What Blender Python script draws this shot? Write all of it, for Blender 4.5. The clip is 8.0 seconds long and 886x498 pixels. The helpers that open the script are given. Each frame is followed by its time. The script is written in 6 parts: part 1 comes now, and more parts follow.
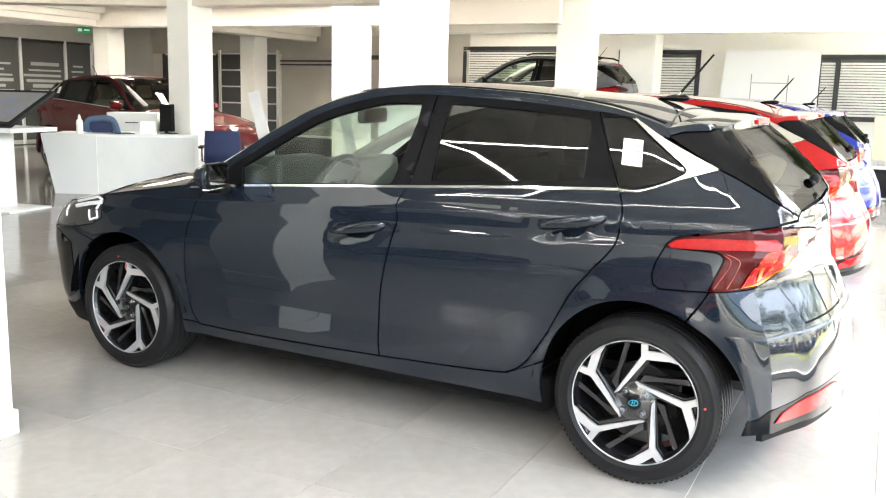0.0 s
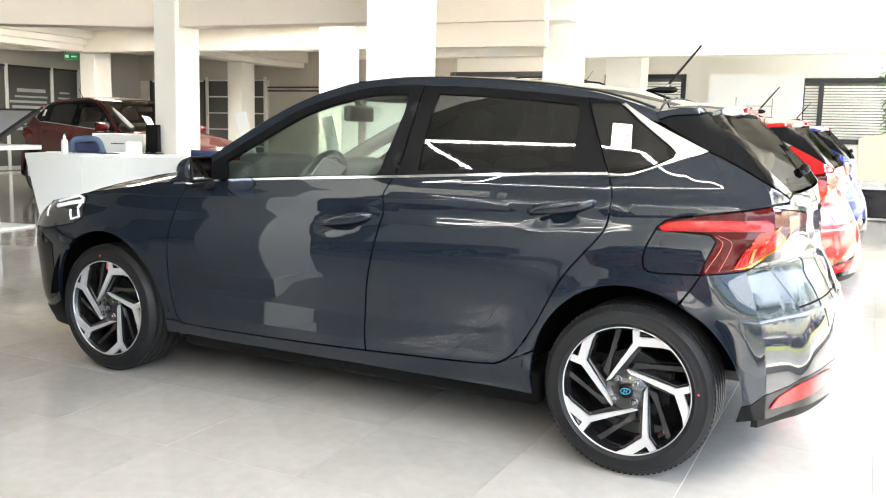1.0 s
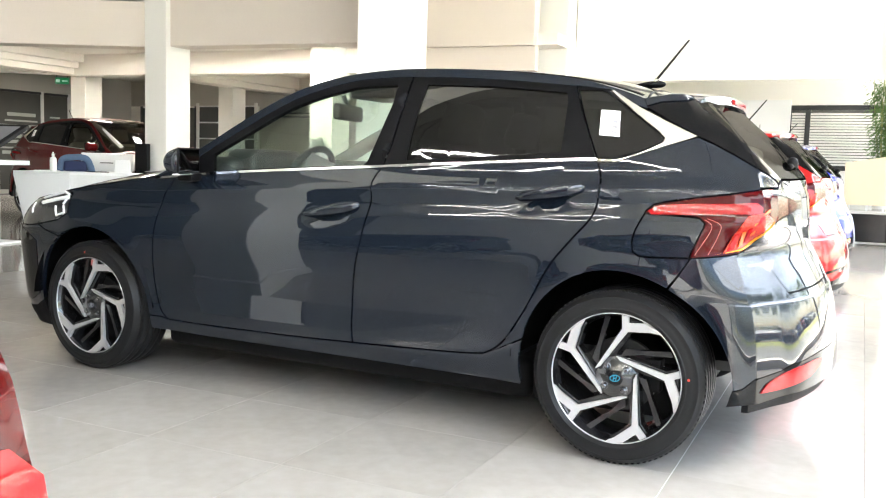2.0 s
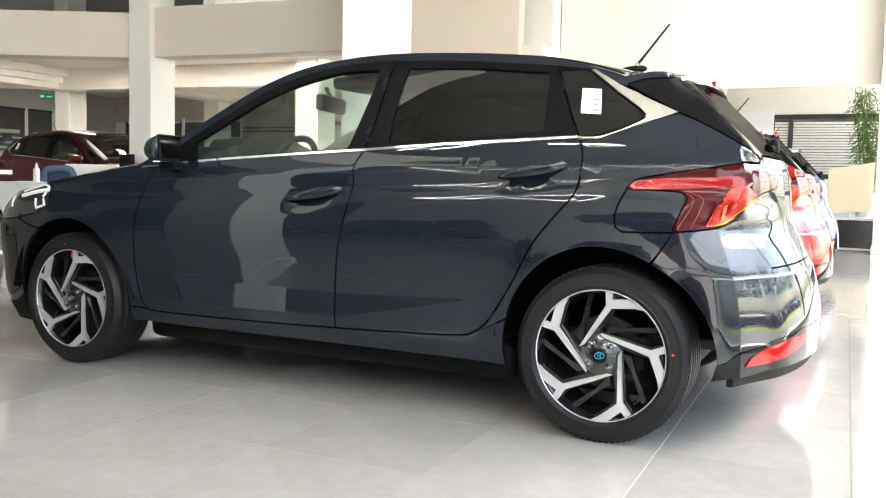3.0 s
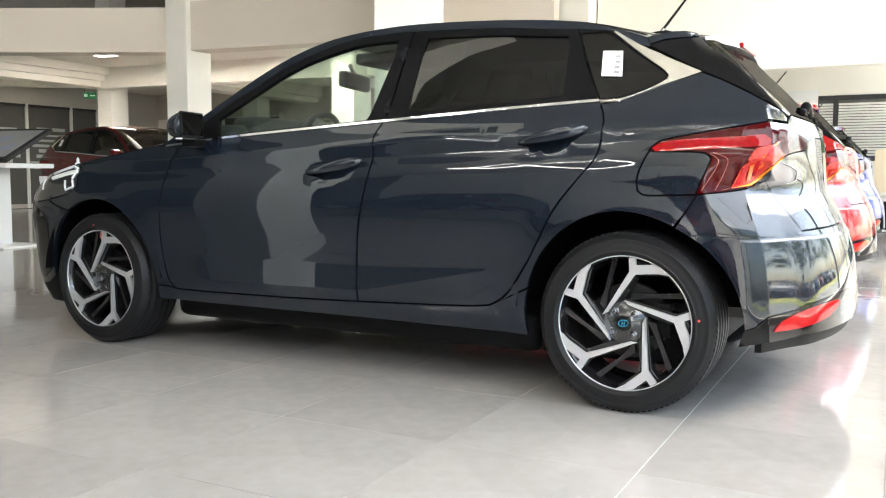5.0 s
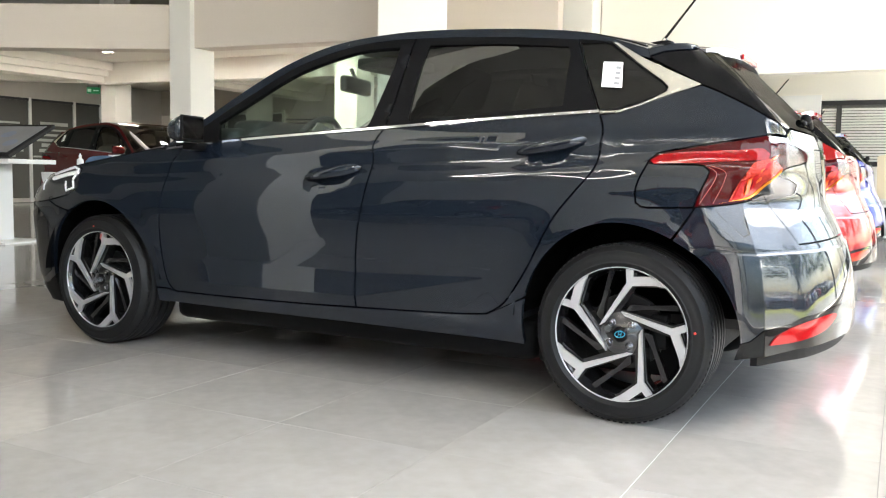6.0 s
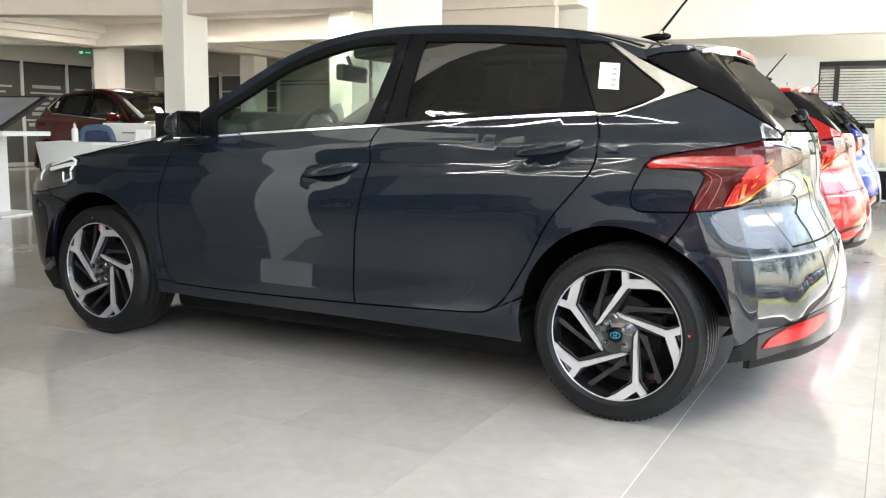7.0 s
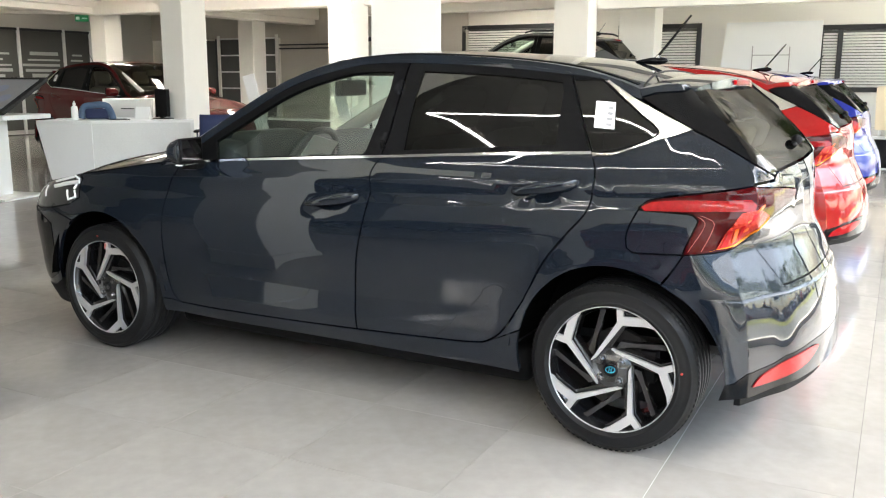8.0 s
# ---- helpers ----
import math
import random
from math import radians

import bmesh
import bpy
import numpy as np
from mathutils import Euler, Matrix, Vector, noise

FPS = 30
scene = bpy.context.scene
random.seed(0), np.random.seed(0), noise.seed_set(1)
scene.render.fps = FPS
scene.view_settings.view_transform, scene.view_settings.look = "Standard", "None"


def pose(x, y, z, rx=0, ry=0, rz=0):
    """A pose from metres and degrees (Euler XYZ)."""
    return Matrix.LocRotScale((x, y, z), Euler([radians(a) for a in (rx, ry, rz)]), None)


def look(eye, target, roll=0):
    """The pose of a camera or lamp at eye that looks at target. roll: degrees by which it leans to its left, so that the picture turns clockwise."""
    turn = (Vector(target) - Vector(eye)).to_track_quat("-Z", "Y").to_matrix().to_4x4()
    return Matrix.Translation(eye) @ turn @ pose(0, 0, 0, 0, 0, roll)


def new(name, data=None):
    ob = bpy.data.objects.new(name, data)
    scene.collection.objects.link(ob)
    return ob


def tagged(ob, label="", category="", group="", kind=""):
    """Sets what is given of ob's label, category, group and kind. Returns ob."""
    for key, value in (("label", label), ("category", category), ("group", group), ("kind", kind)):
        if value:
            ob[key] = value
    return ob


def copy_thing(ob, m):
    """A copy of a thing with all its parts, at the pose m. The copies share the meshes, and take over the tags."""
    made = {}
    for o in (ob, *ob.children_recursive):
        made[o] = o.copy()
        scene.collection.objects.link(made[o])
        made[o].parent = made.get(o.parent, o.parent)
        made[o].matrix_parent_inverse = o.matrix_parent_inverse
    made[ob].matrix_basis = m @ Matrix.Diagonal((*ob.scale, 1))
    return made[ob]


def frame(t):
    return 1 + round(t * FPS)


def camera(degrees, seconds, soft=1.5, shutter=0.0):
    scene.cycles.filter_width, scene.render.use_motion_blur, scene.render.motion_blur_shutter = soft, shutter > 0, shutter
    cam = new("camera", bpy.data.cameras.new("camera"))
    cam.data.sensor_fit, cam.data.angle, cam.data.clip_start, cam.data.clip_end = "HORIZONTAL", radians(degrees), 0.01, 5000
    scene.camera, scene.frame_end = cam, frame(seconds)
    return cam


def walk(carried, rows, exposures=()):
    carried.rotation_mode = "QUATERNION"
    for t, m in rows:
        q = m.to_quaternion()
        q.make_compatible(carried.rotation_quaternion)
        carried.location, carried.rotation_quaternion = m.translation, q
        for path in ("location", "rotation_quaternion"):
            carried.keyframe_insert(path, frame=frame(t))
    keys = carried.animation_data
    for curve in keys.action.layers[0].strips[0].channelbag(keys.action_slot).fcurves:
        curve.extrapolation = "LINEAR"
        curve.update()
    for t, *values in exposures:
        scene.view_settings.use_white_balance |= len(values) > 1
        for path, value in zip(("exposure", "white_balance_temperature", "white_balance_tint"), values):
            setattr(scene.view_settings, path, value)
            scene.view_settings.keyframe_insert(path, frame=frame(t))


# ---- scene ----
cam = camera(53.8, 8.0, soft=1.15)
PATH = [
    (0, (0.797, -3.797, 1.391), (-0.127, -2.057, 1.046), 1.5),
    (0.5, (0.794, -3.788, 1.31), (-0.113, -2.033, 0.996), 1.6),
    (1, (0.788, -3.769, 1.219), (-0.118, -2.007, 0.947), 1.4),
    (1.5, (0.791, -3.765, 1.131), (-0.11, -1.994, 0.9), 1.7),
    (3, (0.814, -3.745, 0.905), (-0.055, -1.95, 0.752), 1.3),
    (3.5, (0.83, -3.74, 0.858), (-0.049, -1.949, 0.715), 0.8),
    (4, (0.85, -3.708, 0.829), (-0.063, -1.935, 0.679), 0.4),
    (4.5, (0.861, -3.683, 0.809), (-0.087, -1.929, 0.645), -0.1),
    (6, (0.884, -3.673, 0.848), (-0.074, -1.925, 0.677), 1.0),
    (6.5, (0.881, -3.689, 0.909), (-0.072, -1.943, 0.701), 1.0),
    (7, (0.884, -3.687, 1.016), (-0.06, -1.945, 0.743), 0.7),
    (7.5, (0.9, -3.695, 1.171), (-0.039, -1.961, 0.836), 0.2),
    (8, (0.899, -3.698, 1.33), (-0.04, -1.973, 0.948), 0.2),
]
EXPO = 3.31
walk(cam, [(t, look(eye, target, roll)) for t, eye, target, roll in PATH],
     exposures=[(t, EXPO + e, 6600, 9) for t, e in ((0.0, 0.19), (0.6, 0.24), (1.5, 0.22), (2.8, -0.15), (4.0, -0.31), (7.0, -0.31), (8.0, -0.36))])

# ---- world and light ----
SUN_EL, SUN_DIR = 57.0, (0.75, 0.5)
world = bpy.data.worlds.new("sky")
scene.world = world
world.use_nodes = True
wn = world.node_tree
sky = wn.nodes.new("ShaderNodeTexSky")
sky.sky_type, sky.sun_disc = "NISHITA", False
sky.dust_density, sky.ozone_density = 3.0, 1.5
sky.sun_elevation = radians(SUN_EL)
sky.sun_rotation = math.atan2(SUN_DIR[0], SUN_DIR[1])
wn.links.new(sky.outputs[0], wn.nodes["Background"].inputs[0])
wn.nodes["Background"].inputs[1].default_value = 0.15

sun_data = bpy.data.lights.new("sun", "SUN")
sun_data.energy, sun_data.angle, sun_data.color = 5.0, radians(0.6), (1.0, 0.95, 0.88)
sun = new("sun", sun_data)
ce = math.cos(radians(SUN_EL))
hd = math.hypot(*SUN_DIR)
sun.matrix_world = look((SUN_DIR[0] / hd * ce * 30, SUN_DIR[1] / hd * ce * 30, math.sin(radians(SUN_EL)) * 30), (0, 0, 0))


def area_lamp(name, place, target, w, h, energy, color=(1, 1, 1)):
    d = bpy.data.lights.new(name, "AREA")
    d.shape, d.size, d.size_y, d.energy, d.color = "RECTANGLE", w, h, energy, color
    ob = new(name, d)
    ob.matrix_world = look(place, target)
    return ob


# daylight in the upper opening of the glazed front
area_lamp("window_light", (2.95, -0.5, 3.1), (-2.0, -0.5, 3.5), 26.0, 2.0, 150, (0.95, 0.98, 1.0))

# ---- materials ----


def mat(name, color, rough=0.5, metal=0.0, vary=0.06, scale=3.0, grain=60.0, bump=0.0, coat=0.0, rvar=0.08, spec=0.5, emit=None, per_object=0.0):
    m = bpy.data.materials.new(name)
    m.use_nodes = True
    nt = m.node_tree
    b = nt.nodes["Principled BSDF"]
    tc = nt.nodes.new("ShaderNodeTexCoord")
    big = nt.nodes.new("ShaderNodeTexNoise")
    big.inputs["Scale"].default_value, big.inputs["Detail"].default_value = scale, 4
    fine = nt.nodes.new("ShaderNodeTexNoise")
    fine.inputs["Scale"].default_value, fine.inputs["Detail"].default_value = grain, 3
    for n in (big, fine):
        nt.links.new(tc.outputs["Object"], n.inputs["Vector"])
    add = nt.nodes.new("ShaderNodeMath")
    add.operation = "MULTIPLY_ADD"
    add.inputs[1].default_value = 0.5
    nt.links.new(fine.outputs["Fac"], add.inputs[0])
    half = nt.nodes.new("ShaderNodeMath")
    half.operation = "MULTIPLY"
    half.inputs[1].default_value = 0.5
    nt.links.new(big.outputs["Fac"], half.inputs[0])
    nt.links.new(half.outputs[0], add.inputs[2])
    ramp = nt.nodes.new("ShaderNodeMapRange")
    ramp.inputs["From Min"].default_value, ramp.inputs["From Max"].default_value = 0.3, 0.7
    ramp.inputs["To Min"].default_value, ramp.inputs["To Max"].default_value = 1 - vary, 1 + vary
    nt.links.new(add.outputs[0], ramp.inputs["Value"])
    value = ramp.outputs[0]
    if per_object:
        info = nt.nodes.new("ShaderNodeObjectInfo")
        pr = nt.nodes.new("ShaderNodeMapRange")
        pr.inputs["To Min"].default_value, pr.inputs["To Max"].default_value = 1 - per_object, 1 + per_object
        nt.links.new(info.outputs["Random"], pr.inputs["Value"])
        mu = nt.nodes.new("ShaderNodeMath")
        mu.operation = "MULTIPLY"
        nt.links.new(value, mu.inputs[0])
        nt.links.new(pr.outputs[0], mu.inputs[1])
        value = mu.outputs[0]
    sc = nt.nodes.new("ShaderNodeVectorMath")
    sc.operation = "SCALE"
    sc.inputs[0].default_value = color
    nt.links.new(value, sc.inputs["Scale"])
    nt.links.new(sc.outputs[0], b.inputs["Base Color"])
    rr = nt.nodes.new("ShaderNodeMapRange")
    rr.inputs["To Min"].default_value, rr.inputs["To Max"].default_value = max(0, rough - rvar * rough), min(1, rough + rvar * rough)
    nt.links.new(big.outputs["Fac"], rr.inputs["Value"])
    nt.links.new(rr.outputs[0], b.inputs["Roughness"])
    b.inputs["Metallic"].default_value = metal
    b.inputs["Specular IOR Level"].default_value = spec
    b.inputs["Coat Weight"].default_value = coat
    b.inputs["Coat Roughness"].default_value = 0.02
    if bump:
        bp = nt.nodes.new("ShaderNodeBump")
        bp.inputs["Strength"].default_value, bp.inputs["Distance"].default_value = bump, 0.004
        nt.links.new(fine.outputs["Fac"], bp.inputs["Height"])
        nt.links.new(bp.outputs[0], b.inputs["Normal"])
    if emit:
        b.inputs["Emission Color"].default_value = (*emit[:3], 1)
        b.inputs["Emission Strength"].default_value = emit[3]
    return m


WHITE_PAINT = mat("white_wall_paint", (0.80, 0.765, 0.70), 0.55, bump=0.08, vary=0.02, scale=0.8)
COLUMN_PAINT = mat("white_column_paint", (0.81, 0.785, 0.73), 0.5, bump=0.06, vary=0.02)
CEIL_PAINT = mat("ceiling_paint", (0.80, 0.765, 0.70), 0.8, vary=0.02, scale=0.7)
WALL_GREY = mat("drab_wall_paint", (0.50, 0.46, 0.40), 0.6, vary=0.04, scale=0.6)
TILE = mat("polished_tile", (0.349, 0.328, 0.307), 0.085, vary=0.10, scale=3.2, grain=16, rvar=0.6, per_object=0.055, spec=0.5)
TILE_FAR = mat("polished_tile_field", (0.349, 0.328, 0.307), 0.10, vary=0.08, scale=1.4, grain=24, rvar=0.3)
GROUT = mat("tile_grout", (0.10, 0.096, 0.09), 0.7, vary=0.1)
DARK_FRAME = mat("black_window_frame", (0.02, 0.02, 0.021), 0.4)
BLIND = mat("blind_slat", (0.80, 0.78, 0.73), 0.5)
DARK_GLASS = mat("dark_partition_glass", (0.10, 0.10, 0.093), 0.15, vary=0.06)
BLACK_GLOSS = mat("black_gloss_panel", (0.012, 0.012, 0.014), 0.12)
DESK_WHITE = mat("white_desk_laminate", (0.72, 0.72, 0.71), 0.3, vary=0.02)
BEIGE = mat("cream_counter_lacquer", (0.72, 0.62, 0.45), 0.3, vary=0.03)
METAL_DARK = mat("dark_metal", (0.05, 0.05, 0.055), 0.4, 0.6)
CHROME = mat("chrome", (0.85, 0.85, 0.86), 0.08, 1.0, vary=0.02)
LED = mat("led_strip", (0.9, 0.9, 0.9), 0.5, emit=(1.0, 0.98, 0.94, 14.0))
EXIT_GREEN = mat("exit_sign_green", (0.004, 0.10, 0.035), 0.4, emit=(0.03, 0.6, 0.2, 0.02))
SIGN_WHITE = mat("sign_white", (0.8, 0.85, 0.8), 0.4, emit=(0.8, 1.0, 0.85, 0.02))

def glass(name, tint, gloss=0.02, sheen=0.93):
    m = bpy.data.materials.new(name)
    m.use_nodes = True
    nt = m.node_tree
    nt.nodes.clear()
    out = nt.nodes.new("ShaderNodeOutputMaterial")
    mix = nt.nodes.new("ShaderNodeMixShader")
    tr = nt.nodes.new("ShaderNodeBsdfTransparent")
    tr.inputs[0].default_value = (*tint, 1)
    gl = nt.nodes.new("ShaderNodeBsdfGlossy")
    gl.inputs["Roughness"].default_value = gloss
    lw = nt.nodes.new("ShaderNodeLayerWeight")
    lw.inputs["Blend"].default_value = 0.5
    pw = nt.nodes.new("ShaderNodeMath")
    pw.operation = "POWER"
    pw.inputs[1].default_value = 4.5
    nt.links.new(lw.outputs["Facing"], pw.inputs[0])
    fr = nt.nodes.new("ShaderNodeMath")
    fr.operation = "MULTIPLY_ADD"
    fr.inputs[1].default_value, fr.inputs[2].default_value = sheen, 0.06
    nt.links.new(pw.outputs[0], fr.inputs[0])
    nt.links.new(fr.outputs[0], mix.inputs[0])
    nt.links.new(tr.outputs[0], mix.inputs[1])
    nt.links.new(gl.outputs[0], mix.inputs[2])
    nt.links.new(mix.outputs[0], out.inputs[0])
    return m


GLASS_PANE = glass("window_pane", (0.93, 0.95, 0.94))

# ---- mesh helpers ----


def part(name, bm, material, parent=None, label="", smooth=False):
    me = bpy.data.meshes.new(name)
    bm.normal_update()
    if smooth:
        for f in bm.faces:
            f.smooth = True
    bm.to_mesh(me)
    bm.free()
    me.materials.append(material)
    ob = new(name, me)
    if parent is not None:
        ob.parent = parent
    if label:
        ob["label"] = label
    return ob


def thing(name, label, category, group="", at=None, kind=""):
    ob = new(name)
    ob.empty_display_size = 0.1
    if at is not None:
        ob.matrix_basis = at
    return tagged(ob, label, category, group, kind)


def add_box(bm, lo, hi, bevel=0.0, m=None, seg=2):
    """A box from corner lo to corner hi, with rounded edges."""
    c = [(a + b) / 2 for a, b in zip(lo, hi)]
    s = [max(1e-4, b - a) for a, b in zip(lo, hi)]
    mm = Matrix.Translation(c) @ Matrix.Diagonal((*s, 1))
    if m is not None:
        mm = m @ mm
    r = bmesh.ops.create_cube(bm, size=1.0, matrix=mm)
    if bevel:
        edges = list({e for v in r["verts"] for e in v.link_edges})
        bmesh.ops.bevel(bm, geom=edges, offset=min(bevel, min(s) * 0.45), segments=seg, affect="EDGES", profile=0.6)
    return bm


def boxes(*items, bevel=0.0, m=None):
    bm = bmesh.new()
    for lo, hi in items:
        add_box(bm, lo, hi, bevel, m)
    return bm


def add_tube(bm, pts, r, sides=10, closed=False, r_end=None):
    """A round bar along a line of points."""
    pts = [Vector(p) for p in pts]
    rings = []
    n = len(pts)
    up = None
    for i, p in enumerate(pts):
        a = pts[(i - 1) % n] if (closed or i) else p
        b = pts[(i + 1) % n] if (closed or i < n - 1) else p
        d = (b - a).normalized()
        if up is None:
            up = Vector((0, 0, 1)) if abs(d.z) < 0.9 else Vector((1, 0, 0))
        s = d.cross(up).normalized()
        up = s.cross(d).normalized()
        k = i / max(1, n - 1)
        rad = r if r_end is None else r + (r_end - r) * k
        rings.append([bm.verts.new(p + (s * math.cos(q) + up * math.sin(q)) * rad) for q in (2 * math.pi * j / sides for j in range(sides))])
    for i in range(n if closed else n - 1):
        a, b = rings[i], rings[(i + 1) % n]
        for j in range(sides):
            bm.faces.new((a[j], a[(j + 1) % sides], b[(j + 1) % sides], b[j]))
    if not closed:
        bm.faces.new(rings[0][::-1])
        bm.faces.new(rings[-1])
    return bm


def tube(pts, r, sides=10, closed=False, r_end=None):
    return add_tube(bmesh.new(), pts, r, sides, closed, r_end)


def add_prism(bm, outline, depth, m=None):
    """An outline of (x, y) pulled along z by depth."""
    mm = m or Matrix.Identity(4)
    a = [bm.verts.new(mm @ Vector((x, y, 0))) for x, y in outline]
    b = [bm.verts.new(mm @ Vector((x, y, depth))) for x, y in outline]
    n = len(a)
    bm.faces.new(a[::-1])
    bm.faces.new(b)
    for i in range(n):
        bm.faces.new((a[i], a[(i + 1) % n], b[(i + 1) % n], b[i]))
    bmesh.ops.recalc_face_normals(bm, faces=bm.faces)
    return bm


def add_lathe(bm, profile, m=None, sides=32, arc=2 * math.pi):
    """Profile of (r, h) turned round the z axis."""
    mm = m or Matrix.Identity(4)
    full = abs(arc - 2 * math.pi) < 1e-6
    cols = []
    for j in range(sides if full else sides + 1):
        q = arc * j / sides
        cols.append([bm.verts.new(mm @ Vector((r * math.cos(q), r * math.sin(q), h))) for r, h in profile])
    for j in range(sides):
        a, b = cols[j], cols[(j + 1) % len(cols)]
        for i in range(len(profile) - 1):
            bm.faces.new((a[i], b[i], b[i + 1], a[i + 1]))
    return bm


def structure(name, bm, material, label="", smooth=False):
    ob = part(name, bm, material, None, "", smooth)
    return tagged(ob, label, "", "", "structure")


# ---- the hall ----
XW, XE, YS, YN, TOP = -18.0, 3.0, -14.0, 14.2, 5.2
# grey for unseen surfaces, to darken what the car paint reflects
DIMMING_GREY = mat("reflection_dimming_grey", (0.20, 0.198, 0.19), 0.8, vary=0.03, scale=0.7)
structure("floor", boxes(((XW - 1, YS - 1, -0.2), (XE, YN + 1, -0.0022))), GROUT, "grey joints under the large polished floor tiles")
structure("ceiling", boxes(((XW - 1, 7.5, TOP), (XE + 0.5, YN + 1, TOP + 0.3))), CEIL_PAINT, "white painted hall ceiling")
structure("ceiling_south", boxes(((XW - 1, -8.5, TOP), (XE + 0.5, 7.5, TOP + 0.3))), DIMMING_GREY, "unseen ceiling part greyed to dim the car's reflections")
structure("ceiling_far_south", boxes(((XW - 1, YS - 1, TOP), (XE + 0.5, -8.5, TOP + 0.3))), CEIL_PAINT, "white painted ceiling by the south wall")
structure("ceiling_lower", boxes(((XW, 5.62, 3.02), (-7.2, YN + 1, 3.2)), ((-7.2, 9.95, 3.02), (-4.1, YN + 1, 3.2))), CEIL_PAINT, "white painted ceiling below the upper storey")
structure("wall_north", boxes(((XW, YN, 0), (XE + 0.5, YN + 0.25, TOP))), WHITE_PAINT, "cream painted back wall of the showroom")
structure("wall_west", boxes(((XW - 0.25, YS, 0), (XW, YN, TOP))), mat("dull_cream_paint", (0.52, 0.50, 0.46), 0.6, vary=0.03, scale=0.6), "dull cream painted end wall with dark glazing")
# south wall is out of view; its two tones shape the door reflections
structure("wall_south", boxes(((XW, YS - 0.25, 0), (-9.5, YS, TOP))), mat("dark_grey_paint", (0.14, 0.14, 0.145), 0.6), "unseen wall part, dark grey for the car's reflections")
structure("wall_south_pale", boxes(((-9.5, YS - 0.25, 0), (XE + 0.3, YS, TOP))), mat("pale_grey_paint", (0.74, 0.74, 0.73), 0.6), "unseen wall part, pale grey to brighten the door reflections")
# glazed front on the street side
structure("wall_east", boxes(((XE, YS, 4.2), (XE + 0.3, YN, TOP)), ((XE, YS, -0.2), (XE + 0.3, YN, 0.10))), WHITE_PAINT, "white lintel and sill of the glazed street front")
front = thing("glazed_front", "tall clear glazed street front with dark posts", "window", kind="structure")
for k in range(7):
    y0 = YS + k * 4.6
    part("post", boxes(((XE + 0.08, y0, 0.10), (XE + 0.2, y0 + 0.07, 4.2)), bevel=0.004), DARK_FRAME, front)
    if k < 6:
        pane = part("pane", boxes(((XE + 0.135, y0 + 0.07, 0.10), (XE + 0.147, y0 + 4.6, 4.2))), GLASS_PANE, front, "clear window pane")
        pane.visible_shadow = False
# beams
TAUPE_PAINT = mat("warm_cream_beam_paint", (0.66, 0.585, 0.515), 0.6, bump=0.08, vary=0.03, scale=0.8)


def bent_beam(name, pts, z0, z1, depth, material, label):
    """A beam whose front foot follows the points (x, y)."""
    for (ax, ay), (bx, by) in zip(pts, pts[1:]):
        a = math.atan2(by - ay, bx - ax)
        m = Matrix.Translation((ax, ay, 0)) @ Matrix.Rotation(a, 4, "Z")
        structure(name, boxes(((0, 0, z0), (math.hypot(bx - ax, by - ay), depth, z1)), bevel=0.012, m=m), material, label)


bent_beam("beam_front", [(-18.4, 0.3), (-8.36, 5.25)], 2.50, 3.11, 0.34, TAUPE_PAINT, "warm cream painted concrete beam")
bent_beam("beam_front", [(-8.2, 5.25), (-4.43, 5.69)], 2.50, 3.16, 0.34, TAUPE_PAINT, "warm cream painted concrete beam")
bent_beam("beam_back", [(-18.0, 6.1), (-14.4, 8.55)], 2.6, 3.02, 0.34, WHITE_PAINT, "white painted concrete beam")
bent_beam("beam_back", [(-14.4, 9.0), (-7.4, 9.61)], 2.6, 3.02, 0.34, WHITE_PAINT, "white painted concrete beam")
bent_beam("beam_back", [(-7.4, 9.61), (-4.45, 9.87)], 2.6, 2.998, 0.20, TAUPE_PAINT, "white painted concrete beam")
structure("beam_cross", boxes(((-14.66, 5.62, 2.62), (-14.17, 9.3, 3.02)), ((-14.78, 5.62, 2.74), (-14.05, 9.3, 3.02)), ((-14.92, 5.62, 2.86), (-13.91, 9.3, 3.02)), bevel=0.008), WHITE_PAINT, "stepped cream painted cross beam")
structure("beam_cross", boxes(((-12.9, 9.66, 2.62), (-12.4, YN, 3.02)), ((-13.02, 9.66, 2.74), (-12.28, YN, 3.02)), bevel=0.008), WHITE_PAINT, "stepped cream painted cross beam")
structure("wall_upper_side", boxes(((-7.4, 5.62, 3.2), (-7.2, 9.5, TOP)), bevel=0.004), WHITE_PAINT, "white painted side wall of the upper storey")
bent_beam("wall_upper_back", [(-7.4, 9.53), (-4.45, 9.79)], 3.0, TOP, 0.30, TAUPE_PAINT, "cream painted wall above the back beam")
structure("fascia", boxes(((-4.1, 10.9, 2.5), (XE, 11.2, 4.3)), ((-9.0, 10.9, 2.54), (-4.1, 11.2, 3.02)), bevel=0.01), WHITE_PAINT, "white ceiling bulkhead in front of the back wall")
# added out of view: a dark band for the car roofs to reflect
structure("fascia_upper", boxes(((-4.1, 10.94, 4.3), (XE, 11.2, TOP))), DIMMING_GREY, "unseen wall above the white bulkhead, greyed to dim roof reflections")


def column(x0, y0, x1, y1, label, turn=0.0):
    """A square column with a low foot, turned about its first corner."""
    m = Matrix.Translation((x0, y0, 0)) @ Matrix.Rotation(radians(turn), 4, "Z")
    bm = boxes(((0, 0, 0), (x1 - x0, y1 - y0, TOP)), bevel=0.012, m=m)
    add_box(bm, (-0.012, -0.012, 0.0), (x1 - x0 + 0.012, y1 - y0 + 0.012, 0.1), 0.004, m)
    return structure("column", bm, COLUMN_PAINT, label)


